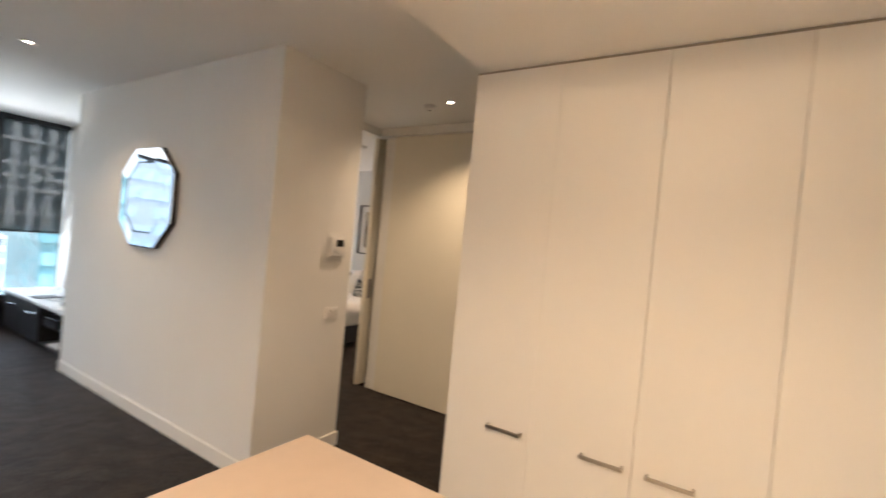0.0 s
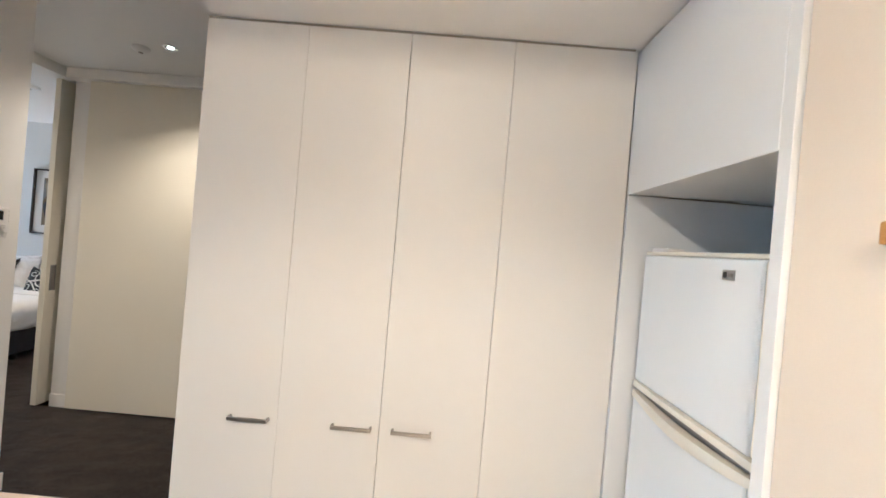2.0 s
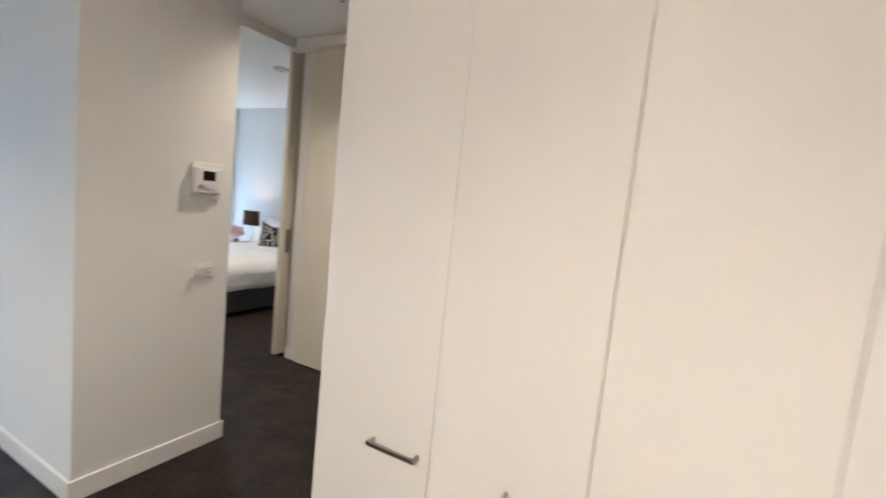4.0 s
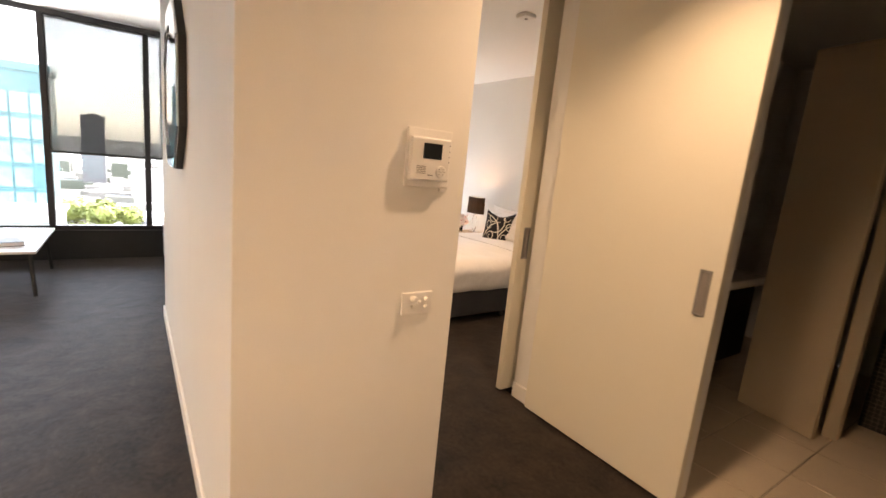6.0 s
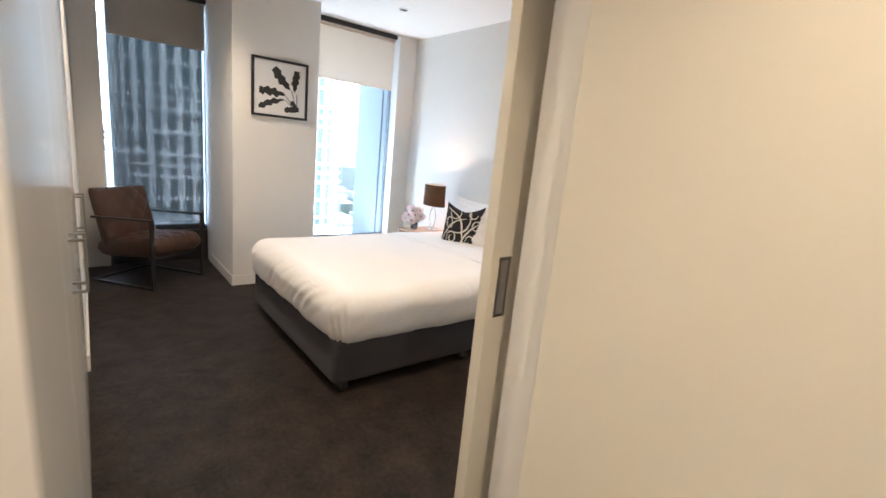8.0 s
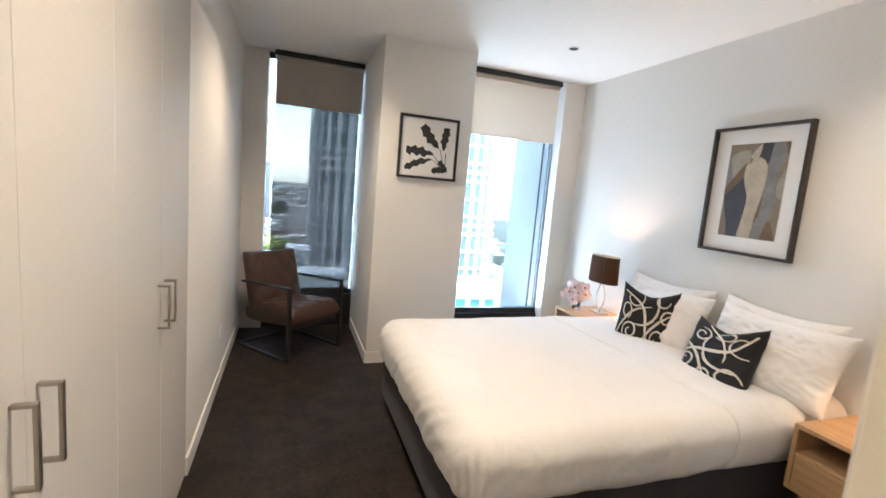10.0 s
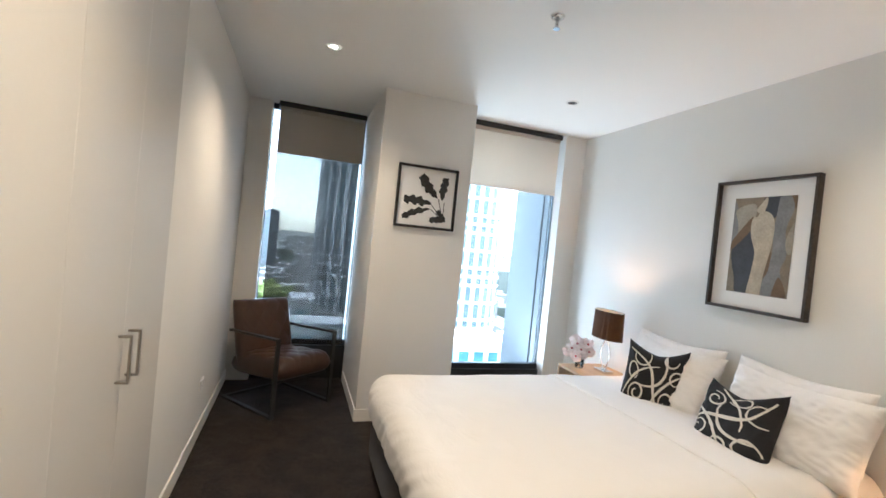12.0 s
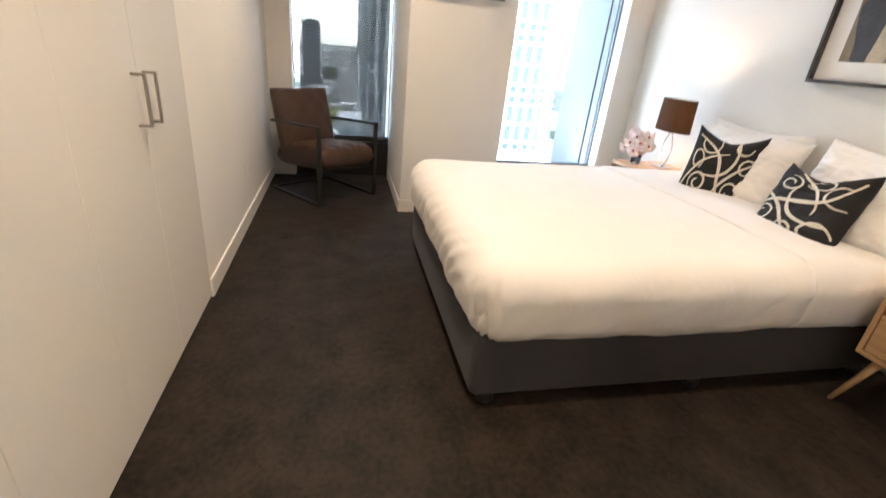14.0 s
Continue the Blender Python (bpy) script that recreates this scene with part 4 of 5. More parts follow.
def quilt():
    q = thing("bed_cover", (BX0 + BX1) / 2, (BY0 + BY1) / 2, 0.335, 0, "white cotton bed cover tucked round the mattress", "bedding")
    us = [k / 70 - 1 for k in range(141)]
    part("cover", cloth(us, [k / 90 - 1 for k in range(181)]), QUILT, q, smooth=True, world=True)
    # the top sheet folded back over the cover: its edge stands a little proud
    fold = (4.80 - (BY0 + BY1) / 2 - 0.05) / (COVER_B - COVER_R + COVER_R * math.pi / 2 + 0.603 - COVER_R - 0.309)
    edge = [0.0, 0.0065, 0.008, 0.0075, 0.007, 0.0065, 0.006, 0.005, 0.004, 0.002, -0.004]
    part("folded_sheet", cloth([u * 0.985 for u in us], [fold, fold + 0.0004] + [fold + 0.003 + 0.028 * k for k in range(9)], lambda k: edge[k], 0.018), QUILT, q, smooth=True, world=True)


bed()
quilt()


def cushion_point(u, v, w, h, t, side, crease=0.0, seed=0.0, dip=0.0):
    """A point of a pillow whose corners are pulled out and whose sides draw in."""
    pinch = 1 - 0.07 * (1 - v * v) * abs(u) ** 3
    pinch2 = 1 - 0.07 * (1 - u * u) * abs(v) ** 3
    fat = (max(0.0, 1 - u ** 4) * max(0.0, 1 - v ** 4)) ** 0.55
    x, z = u * w / 2 * pinch, v * h / 2 * pinch2
    n = noise.noise(Vector((u * 2 + seed, v * 2, side * 3)))
    n2 = noise.noise(Vector((u * 6 + seed, v * 3.5, side * 5 + 2)))
    y = side * (t / 2 * fat * (1 + 0.18 * n) + 0.35 * crease * n2 * fat)
    if v > 0:
        y += 0.02 * v * v * math.cos(u * 2)
        z -= (crease * 1.2 + dip) * (1 - abs(u) ** 1.5) * v
    # pulls running in from the seams
    pull = noise.noise(Vector((u * 4 + v * 2.5 + seed, v * 5 - u * 1.5, side + 8.0)))
    y += side * crease * 0.9 * (0.25 - abs(pull)) * min(1.0, 3 * fat)
    fold = noise.noise(Vector((u * 7 - v * 2 + seed, v * 4 + u * 3, side * 2 + 5.0)))
    y += side * crease * 0.5 * (0.2 - abs(fold)) * fat
    return Vector((x, y, z))


def cushion_mesh(w, h, t, crease, seed, n=44, dip=0.0):
    bm = bmesh.new()
    for side in (-1, 1):
        g = [[bm.verts.new(cushion_point(i / n * 2 - 1, j / n * 2 - 1, w, h, t, side, crease, seed, dip)) for j in range(n + 1)] for i in range(n + 1)]
        for i in range(n):
            for j in range(n):
                f = (g[i][j], g[i + 1][j], g[i + 1][j + 1], g[i][j + 1])
                bm.faces.new(f if side < 0 else f[::-1])
    bmesh.ops.remove_doubles(bm, verts=bm.verts, dist=0.0015)
    return bm


def lay(ob, x, y, z, lean, turn, spin=0.0):
    ob.matrix_basis = pose(x, y, z, 0, 0, turn) @ pose(0, 0, 0, -lean, 0, 0) @ pose(0, 0, 0, 0, spin, 0)


def pillow(x, y, z, lean, turn, seed, w=0.70, h=0.44, t=0.19, label="plump white cotton pillow leaning on the wall"):
    p = thing("pillow", 0, 0, 0, 0, label, "pillow", "white pillows on the bed")
    part("pillowcase", cushion_mesh(w, h, t, 0.013, seed, 64), QUILT, p, smooth=True)
    bm = bmesh.new()
    rim = [cushion_point(u, v, w, h, t, 1, 0.013, seed) for u, v in [(-1 + k / 10, -1) for k in range(21)] + [(1, -1 + k / 10) for k in range(21)] + [(1 - k / 10, 1) for k in range(21)] + [(-1, 1 - k / 10) for k in range(21)]]
    tube(bm, rim, 0.0016, 6)
    part("piping", bm, QUILT, p, smooth=True)
    lay(p, x, y, z, lean, turn)


def curl(cu, cv, r0, r1, start, sweep, squash=0.85, n=48):
    return [(cu + (r0 + (r1 - r0) * k / n) * math.cos(radians(start + sweep * k / n)), cv + squash * (r0 + (r1 - r0) * k / n) * math.sin(radians(start + sweep * k / n))) for k in range(n + 1)]


def sweep_line(*pts, n=48):
    a, b, c, d = [Vector(p) for p in pts]
    return [tuple(a * (1 - s) ** 3 + b * 3 * s * (1 - s) ** 2 + c * 3 * s * s * (1 - s) + d * s ** 3) for s in [k / n for k in range(n + 1)]]


def swirl_cushion(x, y, z, lean, turn, seed, spin, w=0.43, h=0.43, t=0.15, print_turn=0.0):
    c = thing("cushion", 0, 0, 0, 0, "black square cushion with cream looping swirl print", "cushion", "black cushions on the bed")
    part("cushion_cover", cushion_mesh(w, h, t, 0.010, seed, dip=0.045), BLACKF, c, smooth=True)
    bm = bmesh.new()
    lines = [
        (curl(-0.45, 0.46, 0.09, 0.32, 0, 470), 0.040),
        (curl(0.22, 0.58, 0.30, 0.22, 200, 390, 0.6), 0.034),
        (curl(0.62, -0.72, 0.34, 0.24, 10, 230), 0.042),
        (curl(-0.68, -0.50, 0.12, 0.30, 90, 400), 0.036),
        (curl(0.74, 0.30, 0.22, 0.42, 60, 250), 0.034),
        (curl(-0.05, -0.78, 0.15, 0.30, 200, -330), 0.036),
        (sweep_line((-1, 0.12), (-0.5, -0.05), (-0.15, -0.4), (0.08, -1)), 0.050),
        (sweep_line((-1, -0.25), (-0.2, 0.2), (0.5, -0.5), (0.92, 0.7)), 0.058),
        (sweep_line((-0.2, 0.42), (-0.45, -0.35), (0.1, -0.62), (0.85, -0.5)), 0.050),
        (sweep_line((-0.62, 1), (0.0, 0.75), (0.45, 0.2), (0.4, -0.3)), 0.042),
        (sweep_line((-1, 0.75), (-0.75, 0.5), (-0.8, 0.1), (-1, -0.05)), 0.036),
    ]
    ca, sa = math.cos(radians(print_turn)), math.sin(radians(print_turn))
    lines = [([(ca * p[0] - sa * p[1], sa * p[0] + ca * p[1]) for p in pts], wide) for pts, wide in lines]
    for pts, wide in lines:
        prev = None
        for k in range(len(pts)):
            u, v = pts[k]
            du, dv = (pts[min(k + 1, len(pts) - 1)][0] - pts[max(k - 1, 0)][0], pts[min(k + 1, len(pts) - 1)][1] - pts[max(k - 1, 0)][1])
            s = math.hypot(du, dv) or 1
            taper = 0.8 * wide * (0.45 + 0.55 * math.sin(math.pi * k / (len(pts) - 1)))
            ends = []
            for sg in (-1, 1):
                uu, vv = u - sg * dv / s * taper, v + sg * du / s * taper
                ends.append((uu, vv))
            if all(abs(e[0]) < 0.97 and abs(e[1]) < 0.97 for e in ends):
                cur = [bm.verts.new(cushion_point(*e, w, h, t, -1, 0.010, seed, 0.045) + Vector((0, -0.0026, 0))) for e in ends]
                if prev:
                    bm.faces.new((prev[0], cur[0], cur[1], prev[1]))
                prev = cur
            else:
                prev = None
    part("swirl_print", bm, CREAMF, c, "cream swirl print", smooth=True)
    lay(c, x, y, z, lean, turn, spin)


pillow(-5.36, 5.50, 0.765, 18, 3, 1.0)
pillow(-5.28, 5.40, 0.745, 26, -2, 2.3)
pillow(-4.58, 5.50, 0.775, 17, -3, 3.7)
pillow(-4.50, 5.39, 0.755, 27, 2, 5.1)
swirl_cushion(-5.25, 5.250, 0.735, 15, 34, 6.4, 2, 0.37, 0.44, print_turn=100)
swirl_cushion(-4.635, 5.215, 0.708, 27, -4, 8.2, -7, 0.43, 0.40)


def bedside(x, y, label):
    """Oak bedside table, its open front to -y."""
    b = thing("bedside_table", x, y, 0, 0, label, "bedside table", "pair of bedside tables")
    w, dp, z0, z1 = 0.24, 0.215, 0.245, 0.562
    part("top_panel", boxes((-w, w, -dp, dp, z1 - 0.020, z1), bevel=0.0025), OAK, b)
    part("bottom_panel", boxes((-w, w, -dp, dp, z0, z0 + 0.020), bevel=0.0025), OAK, b)
    for s in (-1, 1):
        part("side_panel", boxes((s * w - 0.010 * s - 0.010, s * w - 0.010 * s + 0.010, -dp, dp, z0 + 0.0202, z1 - 0.0202), bevel=0.002), OAKZ, b)
    part("back_panel", boxes((-w + 0.021, w - 0.021, dp - 0.012, dp - 0.002, z0 + 0.021, z1 - 0.021)), OAK, b)
    part("shelf", boxes((-w + 0.021, w - 0.021, -dp + 0.004, dp - 0.013, 0.415, 0.430)), OAK, b)
    part("drawer", boxes((-w + 0.024, w - 0.024, -dp + 0.003, dp - 0.02, z0 + 0.024, 0.412), bevel=0.002), OAK, b, "oak drawer front")
    for sx in (-1, 1):
        for sy in (-1, 1):
            bm = bmesh.new()
            lathe(bm, [(0.0, 0.0), (0.010, 0.0), (0.019, z0 - 0.001), (0.0, z0 - 0.001)], 16)
            sh = Matrix.Identity(4)
            sh[0][2], sh[1][2] = -sx * 0.28, -sy * 0.22
            bm.transform(Matrix.Translation((sx * (w - 0.004), sy * (dp - 0.002), 0)) @ sh)
            part("leg", bm, OAKZ, b, smooth=True)
    return b


bedside(-5.945, 5.37, "oak bedside table with open shelf beside the window")
bedside(-3.925, 5.36, "oak bedside table with drawer and splayed legs beside the bed")


def oval_ring(rx, ry, n=40):
    return [(rx * math.cos(2 * math.pi * k / n), ry * math.sin(2 * math.pi * k / n)) for k in range(n)]


def table_lamp(x, y, rz, label):
    lp = thing("table_lamp", x, y, 0.5625, rz, label, "lamp", "pair of bedside lamps")
    part("base", boxes((-0.065, 0.065, -0.045, 0.045, 0.0, 0.020), bevel=0.002), CHROME, lp, "polished chrome base block")
    for s in (-1, 1):
        bm = bmesh.new()
        tube(bm, [(s * (0.006 + 0.046 * math.sin(math.pi * k / 14)), 0, 0.018 + 0.25 * k / 14) for k in range(15)], 0.0055, 12)
        part("curved_arm", bm, CHROME, lp, "curved chrome stem", smooth=True)
    bm = bmesh.new()
    cyl(bm, 0.014, 0.014, 0.262, 0.315, n=16)
    part("lamp_holder", bm, CHROME, lp, smooth=True)
    z0, z1 = 0.275, 0.492
    def sleeve(lo, hi, thick):
        bm = bmesh.new()
        a = [bm.verts.new((*p, z0)) for p in lo]
        b = [bm.verts.new((*p, z1)) for p in hi]
        for k in range(len(a)):
            q = (k + 1) % len(a)
            bm.faces.new((a[k], a[q], b[q], b[k]))
        bmesh.ops.solidify(bm, geom=list(bm.faces), thickness=thick)
        return bm

    lo, hi = oval_ring(0.158, 0.086), oval_ring(0.150, 0.080)
    sh = part("shade", sleeve(lo, hi, 0.0012), SHADE, lp, "dark brown cloth oval shade glowing from within", smooth=True)
    part("lining", sleeve(oval_ring(0.1555, 0.0835), oval_ring(0.1475, 0.0775), 0.0005), LINING, sh, "cream lining of the shade", smooth=True)
    for z, ring in ((z0, lo), (z1, hi)):
        bm = bmesh.new()
        tube(bm, [(*p, z) for p in ring + ring[:1]], 0.0022, 6)
        part("shade_rim", bm, DARKWOOD, sh, smooth=True)
    bm = bmesh.new()
    bmesh.ops.create_uvsphere(bm, u_segments=16, v_segments=10, radius=0.024)
    bm.transform(Matrix.Translation((0, 0, 0.345)))
    part("bulb", bm, GLOBE, lp, "glowing bulb", smooth=True)


table_lamp(-5.945, 5.42, 0, "lit table lamp with oval brown shade and curved chrome stem")
table_lamp(-3.86, 5.42, 0, "lit table lamp with oval brown shade beside the bed")


def orchid(x, y):
    o = thing("orchid", x, y, 0.5625, 0, "pink and white orchid blooms in a clear glass vase", "flowers")
    bm = bmesh.new()
    lathe(bm, [(0.0, 0.001), (0.030, 0.001), (0.034, 0.01), (0.038, 0.075), (0.035, 0.075), (0.031, 0.012), (0.0, 0.008)], 28)
    part("vase", bm, VASEG, o, "clear glass vase", smooth=True)
    rng = random.Random(4)
    for k in range(13):
        ang, rad, h = 2.4 * k, 0.03 + 0.007 * k, rng.uniform(0.10, 0.22)
        cx, cy = rad * math.cos(ang), rad * math.sin(ang) * 0.7
        bm = bmesh.new()
        tube(bm, [(0.01 * math.cos(ang), 0.01 * math.sin(ang), 0.012), (cx * 0.4, cy * 0.4, h * 0.6), (cx, cy, h)], 0.0018, 6)
        part("stem", bm, STEMM, o, smooth=True)
        bm = bmesh.new()
        m = pose(cx, cy - 0.01, h, 70 + rng.uniform(-30, 30), 0, rng.uniform(5, 85))
        for p in range(5):
            pb = bmesh.new()
            n = 8
            rows = []
            for i in range(n + 1):
                s = i / n
                wd = 0.030 * math.sin(math.pi * min(1, s * 0.92 + 0.08)) ** 0.7
                rows.append([pb.verts.new((t * wd, 0.004 + 0.050 * s, 0.014 * s * s - 0.006 * t * t)) for t in (-1, -0.4, 0.4, 1)])
            for a, b in zip(rows, rows[1:]):
                for t in range(3):
                    pb.faces.new((a[t], a[t + 1], b[t + 1], b[t]))
            bmesh.ops.solidify(pb, geom=list(pb.faces), thickness=0.0006)
            join(bm, pb, m @ pose(0, 0, 0, 0, 0, 72 * p + rng.uniform(-8, 8)))
        bl = part("bloom", bm, PETAL, o, "pink and white orchid bloom", smooth=True)
        bm = bmesh.new()
        bmesh.ops.create_uvsphere(bm, u_segments=8, v_segments=6, radius=0.009)
        bm.transform(m @ pose(0, 0, 0.005))
        part("bloom_heart", bm, PETALC, bl, smooth=True)


orchid(-6.06, 5.27)


def leather_chair():
    """Lounge chair; its own +y is the front."""
    ch = thing("armchair", -6.93, 2.955, 0, -50.7, "brown quilted leather armchair on a black steel sled frame", "armchair")
    W, F, B = 0.285, 0.30, -0.33

    def bar(p, q, w=0.016, h=0.036):
        """A flat steel bar from p to q, h across its broad side in the side plane."""
        p, q = Vector(p), Vector(q)
        d = (q - p).normalized()
        n = d.cross(Vector((1, 0, 0))).normalized() * h / 2
        s = Vector((w / 2, 0, 0))
        bm = bmesh.new()
        a = [bm.verts.new(p + i * s + j * n) for i, j in ((-1, -1), (1, -1), (1, 1), (-1, 1))]
        b = [bm.verts.new(q + i * s + j * n) for i, j in ((-1, -1), (1, -1), (1, 1), (-1, 1))]
        bm.faces.new(a[::-1])
        bm.faces.new(b)
        for k in range(4):
            bm.faces.new((a[k], a[(k + 1) % 4], b[(k + 1) % 4], b[k]))
        bmesh.ops.recalc_face_normals(bm, faces=bm.faces)
        bmesh.ops.bevel(bm, geom=list(bm.edges), offset=0.002, segments=1, affect="EDGES")
        return bm

    for s in (-1, 1):
        x = s * W
        part("front_post", bar((x, F, 0.0), (x, F, 0.618), 0.036, 0.018), STEEL, ch)
        part("armrest", bar((x, F + 0.008, 0.609), (x, B + 0.02, 0.575), 0.036, 0.018), STEEL, ch)
        part("runner", bar((x, F - 0.010, 0.010), (x, B, 0.010), 0.036, 0.018), STEEL, ch)
    part("back_bar", boxes((-W - 0.018, W + 0.018, B - 0.02, B + 0.012, 0.002, 0.020), bevel=0.002), STEEL, ch)
    part("seat_bar", boxes((-W + 0.018, W - 0.018, F - 0.07, F - 0.04, 0.25, 0.272), bevel=0.002), STEEL, ch)

    def padded(wid, length, thick):
        """A cushion lying in x, y with a diamond-stitched top."""
        bm = bmesh.new()
        n = 56
        for side in (1, -1):
            g = []
            for i in range(n + 1):
                row = []
                for j in range(n + 1):
                    u, v = i / n * 2 - 1, j / n * 2 - 1
                    e = (max(0, 1 - abs(u) ** 9) * max(0, 1 - abs(v) ** 9)) ** 0.35
                    z = thick / 2 * e
                    if side > 0:
                        a, b = (u * wid / 2 / 0.075 + v * length / 2 / 0.11), (u * wid / 2 / 0.075 - v * length / 2 / 0.11)
                        z += 0.013 * e * (abs(math.sin(math.pi * a / 2)) * abs(math.sin(math.pi * b / 2))) ** 0.5 * (1 if abs(u) < 0.9 else 0) + 0.012 * (1 - u * u) * (1 - v * v)
                    row.append(bm.verts.new((u * wid / 2, v * length / 2, side * z)))
                g.append(row)
            for i in range(n):
                for j in range(n):
                    f = (g[i][j], g[i + 1][j], g[i + 1][j + 1], g[i][j + 1])
                    bm.faces.new(f if side > 0 else f[::-1])
        bmesh.ops.remove_doubles(bm, verts=bm.verts, dist=0.0005)
        return bm

    bm = padded(0.525, 0.62, 0.175)
    bm.transform(pose(0, 0.005, 0.330, 6, 0, 0))
    part("seat", bm, LEATHER, ch, "diamond-stitched leather seat", smooth=True)
    bm = padded(0.525, 0.56, 0.11)
    bm.transform(pose(0, -0.275, 0.545, -75, 0, 0))
    part("backrest", bm, LEATHER, ch, "stitched leather backrest", smooth=True)


leather_chair()


# ---------- pictures ----------
def picture_frame(pic, w, h, bar, depth, mat, art_w, art_h):
    """Frame round a mat board; own axes: x across, z up, -y towards the room."""
    for name, d in (("frame_top", (-w / 2, w / 2, -depth, -0.001, h / 2 - bar, h / 2)), ("frame_bottom", (-w / 2, w / 2, -depth, -0.001, -h / 2, -h / 2 + bar)),
                    ("frame_side", (-w / 2, -w / 2 + bar, -depth, -0.001, -h / 2 + bar, h / 2 - bar)), ("frame_side", (w / 2 - bar, w / 2, -depth, -0.001, -h / 2 + bar, h / 2 - bar))):
        part(name, boxes(d, bevel=0.002), mat, pic)
    part("mat", boxes((-w / 2 + bar, w / 2 - bar, -0.012, -0.002, -h / 2 + bar, h / 2 - bar)), MAT, pic, "white mat board")
    if art_w:
        part("bevel_cut", boxes((-art_w / 2 - 0.003, art_w / 2 + 0.003, -0.0135, -0.0122, -art_h / 2 - 0.003, art_h / 2 + 0.003)), MAT, pic)


def leaf(bm, x, z, length, width, angle, notch, y, seed):
    """A torn banana-like leaf cut flat."""
    rng = random.Random(seed)
    left, right = [], []
    n = 26
    for i in range(n + 1):
        s = i / n
        wd = width * min(1.0, 0.15 + 2.4 * s) * (1.0 if s < 0.9 else 0.8)
        for lst, sg in ((left, -1), (right, 1)):
            wave = 0.5 + 0.5 * math.sin(2 * math.pi * s * 3.6 + seed + (1.4 if sg > 0 else 0))
            lst.append((s * length + 0.25 * wd * wave, sg * wd * (1 - notch * wave * rng.uniform(0.8, 1.2)) + 0.012 * math.sin(3.2 * s + seed)))
    c, sn = math.cos(radians(angle)), math.sin(radians(angle))
    pts = [(x + px * c - pz * sn, y, z + px * sn + pz * c) for px, pz in left + right[::-1]]
    poly(bm, pts, (0, -0.0006, 0))


pic = thing("framed_print", -6.4545, 3.945, 1.815, 90, "black-framed print of dark torn leaves on white", "picture")
picture_frame(pic, 0.50, 0.50, 0.020, 0.028, BLACKWOOD, 0, 0)
for k, (x, z, ln, wd, an, no) in enumerate(((0.092, 0.005, 0.225, 0.044, 131, 0.35), (0.143, -0.01, 0.185, 0.036, 91, 0.35), (0.045, -0.03, 0.225, 0.042, 183, 0.45), (0.035, -0.085, 0.235, 0.030, 202, 0.4), (0.175, -0.185, 0.13, 0.030, 171, 0.3), (0.165, -0.185, 0.11, 0.024, 118, 0.3))):
    bm = bmesh.new()
    leaf(bm, x, z, ln, wd, an, no, -0.0125, k)
    part("printed_leaf", bm, INK, pic, "dark leaf shape")
for p, q in (((0.10, -0.0), (0.142, -0.17)), ((0.150, -0.025), (0.146, -0.17)), ((0.035, -0.042), (0.145, -0.17)), ((0.045, -0.09), (0.15, -0.18))):
    bm = bmesh.new()
    tube(bm, [(p[0], -0.0128, p[1]), ((p[0] + q[0]) / 2 + 0.004, -0.0128, (p[1] + q[1]) / 2), (q[0], -0.0128, q[1])], 0.0028, 6)
    part("printed_stalk", bm, INK, pic)

pic = thing("framed_painting", -4.917, 5.6235, 1.644, 0, "dark-framed abstract print of grey, navy and beige shapes", "picture")
picture_frame(pic, 0.612, 0.805, 0.018, 0.042, DARKWOOD, 0.375, 0.585)
AW, AH = 0.375, 0.585
PAINTS = {"taupe": (0.22, 0.18, 0.13), "grey": (0.20, 0.20, 0.20), "navy": (0.055, 0.06, 0.072), "beige": (0.44, 0.38, 0.29), "umber": (0.15, 0.10, 0.06), "stone": (0.32, 0.29, 0.23)}
PAINT = {k: material("art_" + k, c, 0.85, vary=0.24, scale=14, fine=90, bump=0.1) for k, c in PAINTS.items()}
part("art_ground", boxes((-AW / 2, AW / 2, -0.0145, -0.0137, -AH / 2, AH / 2)), PAINT["taupe"], pic, "taupe painted ground")


def shape(mat, y, *outline):
    """A flat painted shape; its outline runs over the art from its lower left corner (0, 0) to (1, 1)."""
    smooth = []
    for k in range(len(outline)):
        p0, p1, p2, p3 = [Vector(outline[(k + j) % len(outline)]) for j in (-1, 0, 1, 2)]
        for i in range(5):
            q = i / 5
            smooth.append(0.5 * (2 * p1 + (p2 - p0) * q + (2 * p0 - 5 * p1 + 4 * p2 - p3) * q * q + (3 * p1 - p0 - 3 * p2 + p3) * q ** 3))
    pts = [((min(1, max(0, p.x)) - 0.5) * AW, y, (min(1, max(0, p.y)) - 0.5) * AH) for p in smooth]
    part("art_shape", poly(bmesh.new(), pts, (0, -0.0004, 0)), PAINT[mat], pic)


shape("grey", -0.0146, (0, 0.95), (0.07, 0.88), (0.12, 0.7), (0.06, 0.55), (0, 0.52))
shape("stone", -0.0152, (0.05, 0.88), (0.36, 0.93), (0.36, 0.76), (0.14, 0.62), (0.09, 0.74))
shape("navy", -0.0146, (0.03, 0.46), (0.2, 0.58), (0.42, 0.68), (0.46, 0.3), (0.42, -0.03), (0.17, -0.03), (0.12, 0.15), (0.05, 0.3))
shape("umber", -0.0158, (0.0, 0.44), (0.02, 0.54), (0.34, 0.80), (0.36, 0.69), (0.2, 0.56))
shape("navy", -0.0146, (0.52, 1.02), (0.77, 1.02), (0.75, 0.88), (0.68, 0.78), (0.5, 0.82))
shape("umber", -0.0146, (0.9, 1.02), (1.02, 1.02), (1.02, 0.88), (0.94, 0.9))
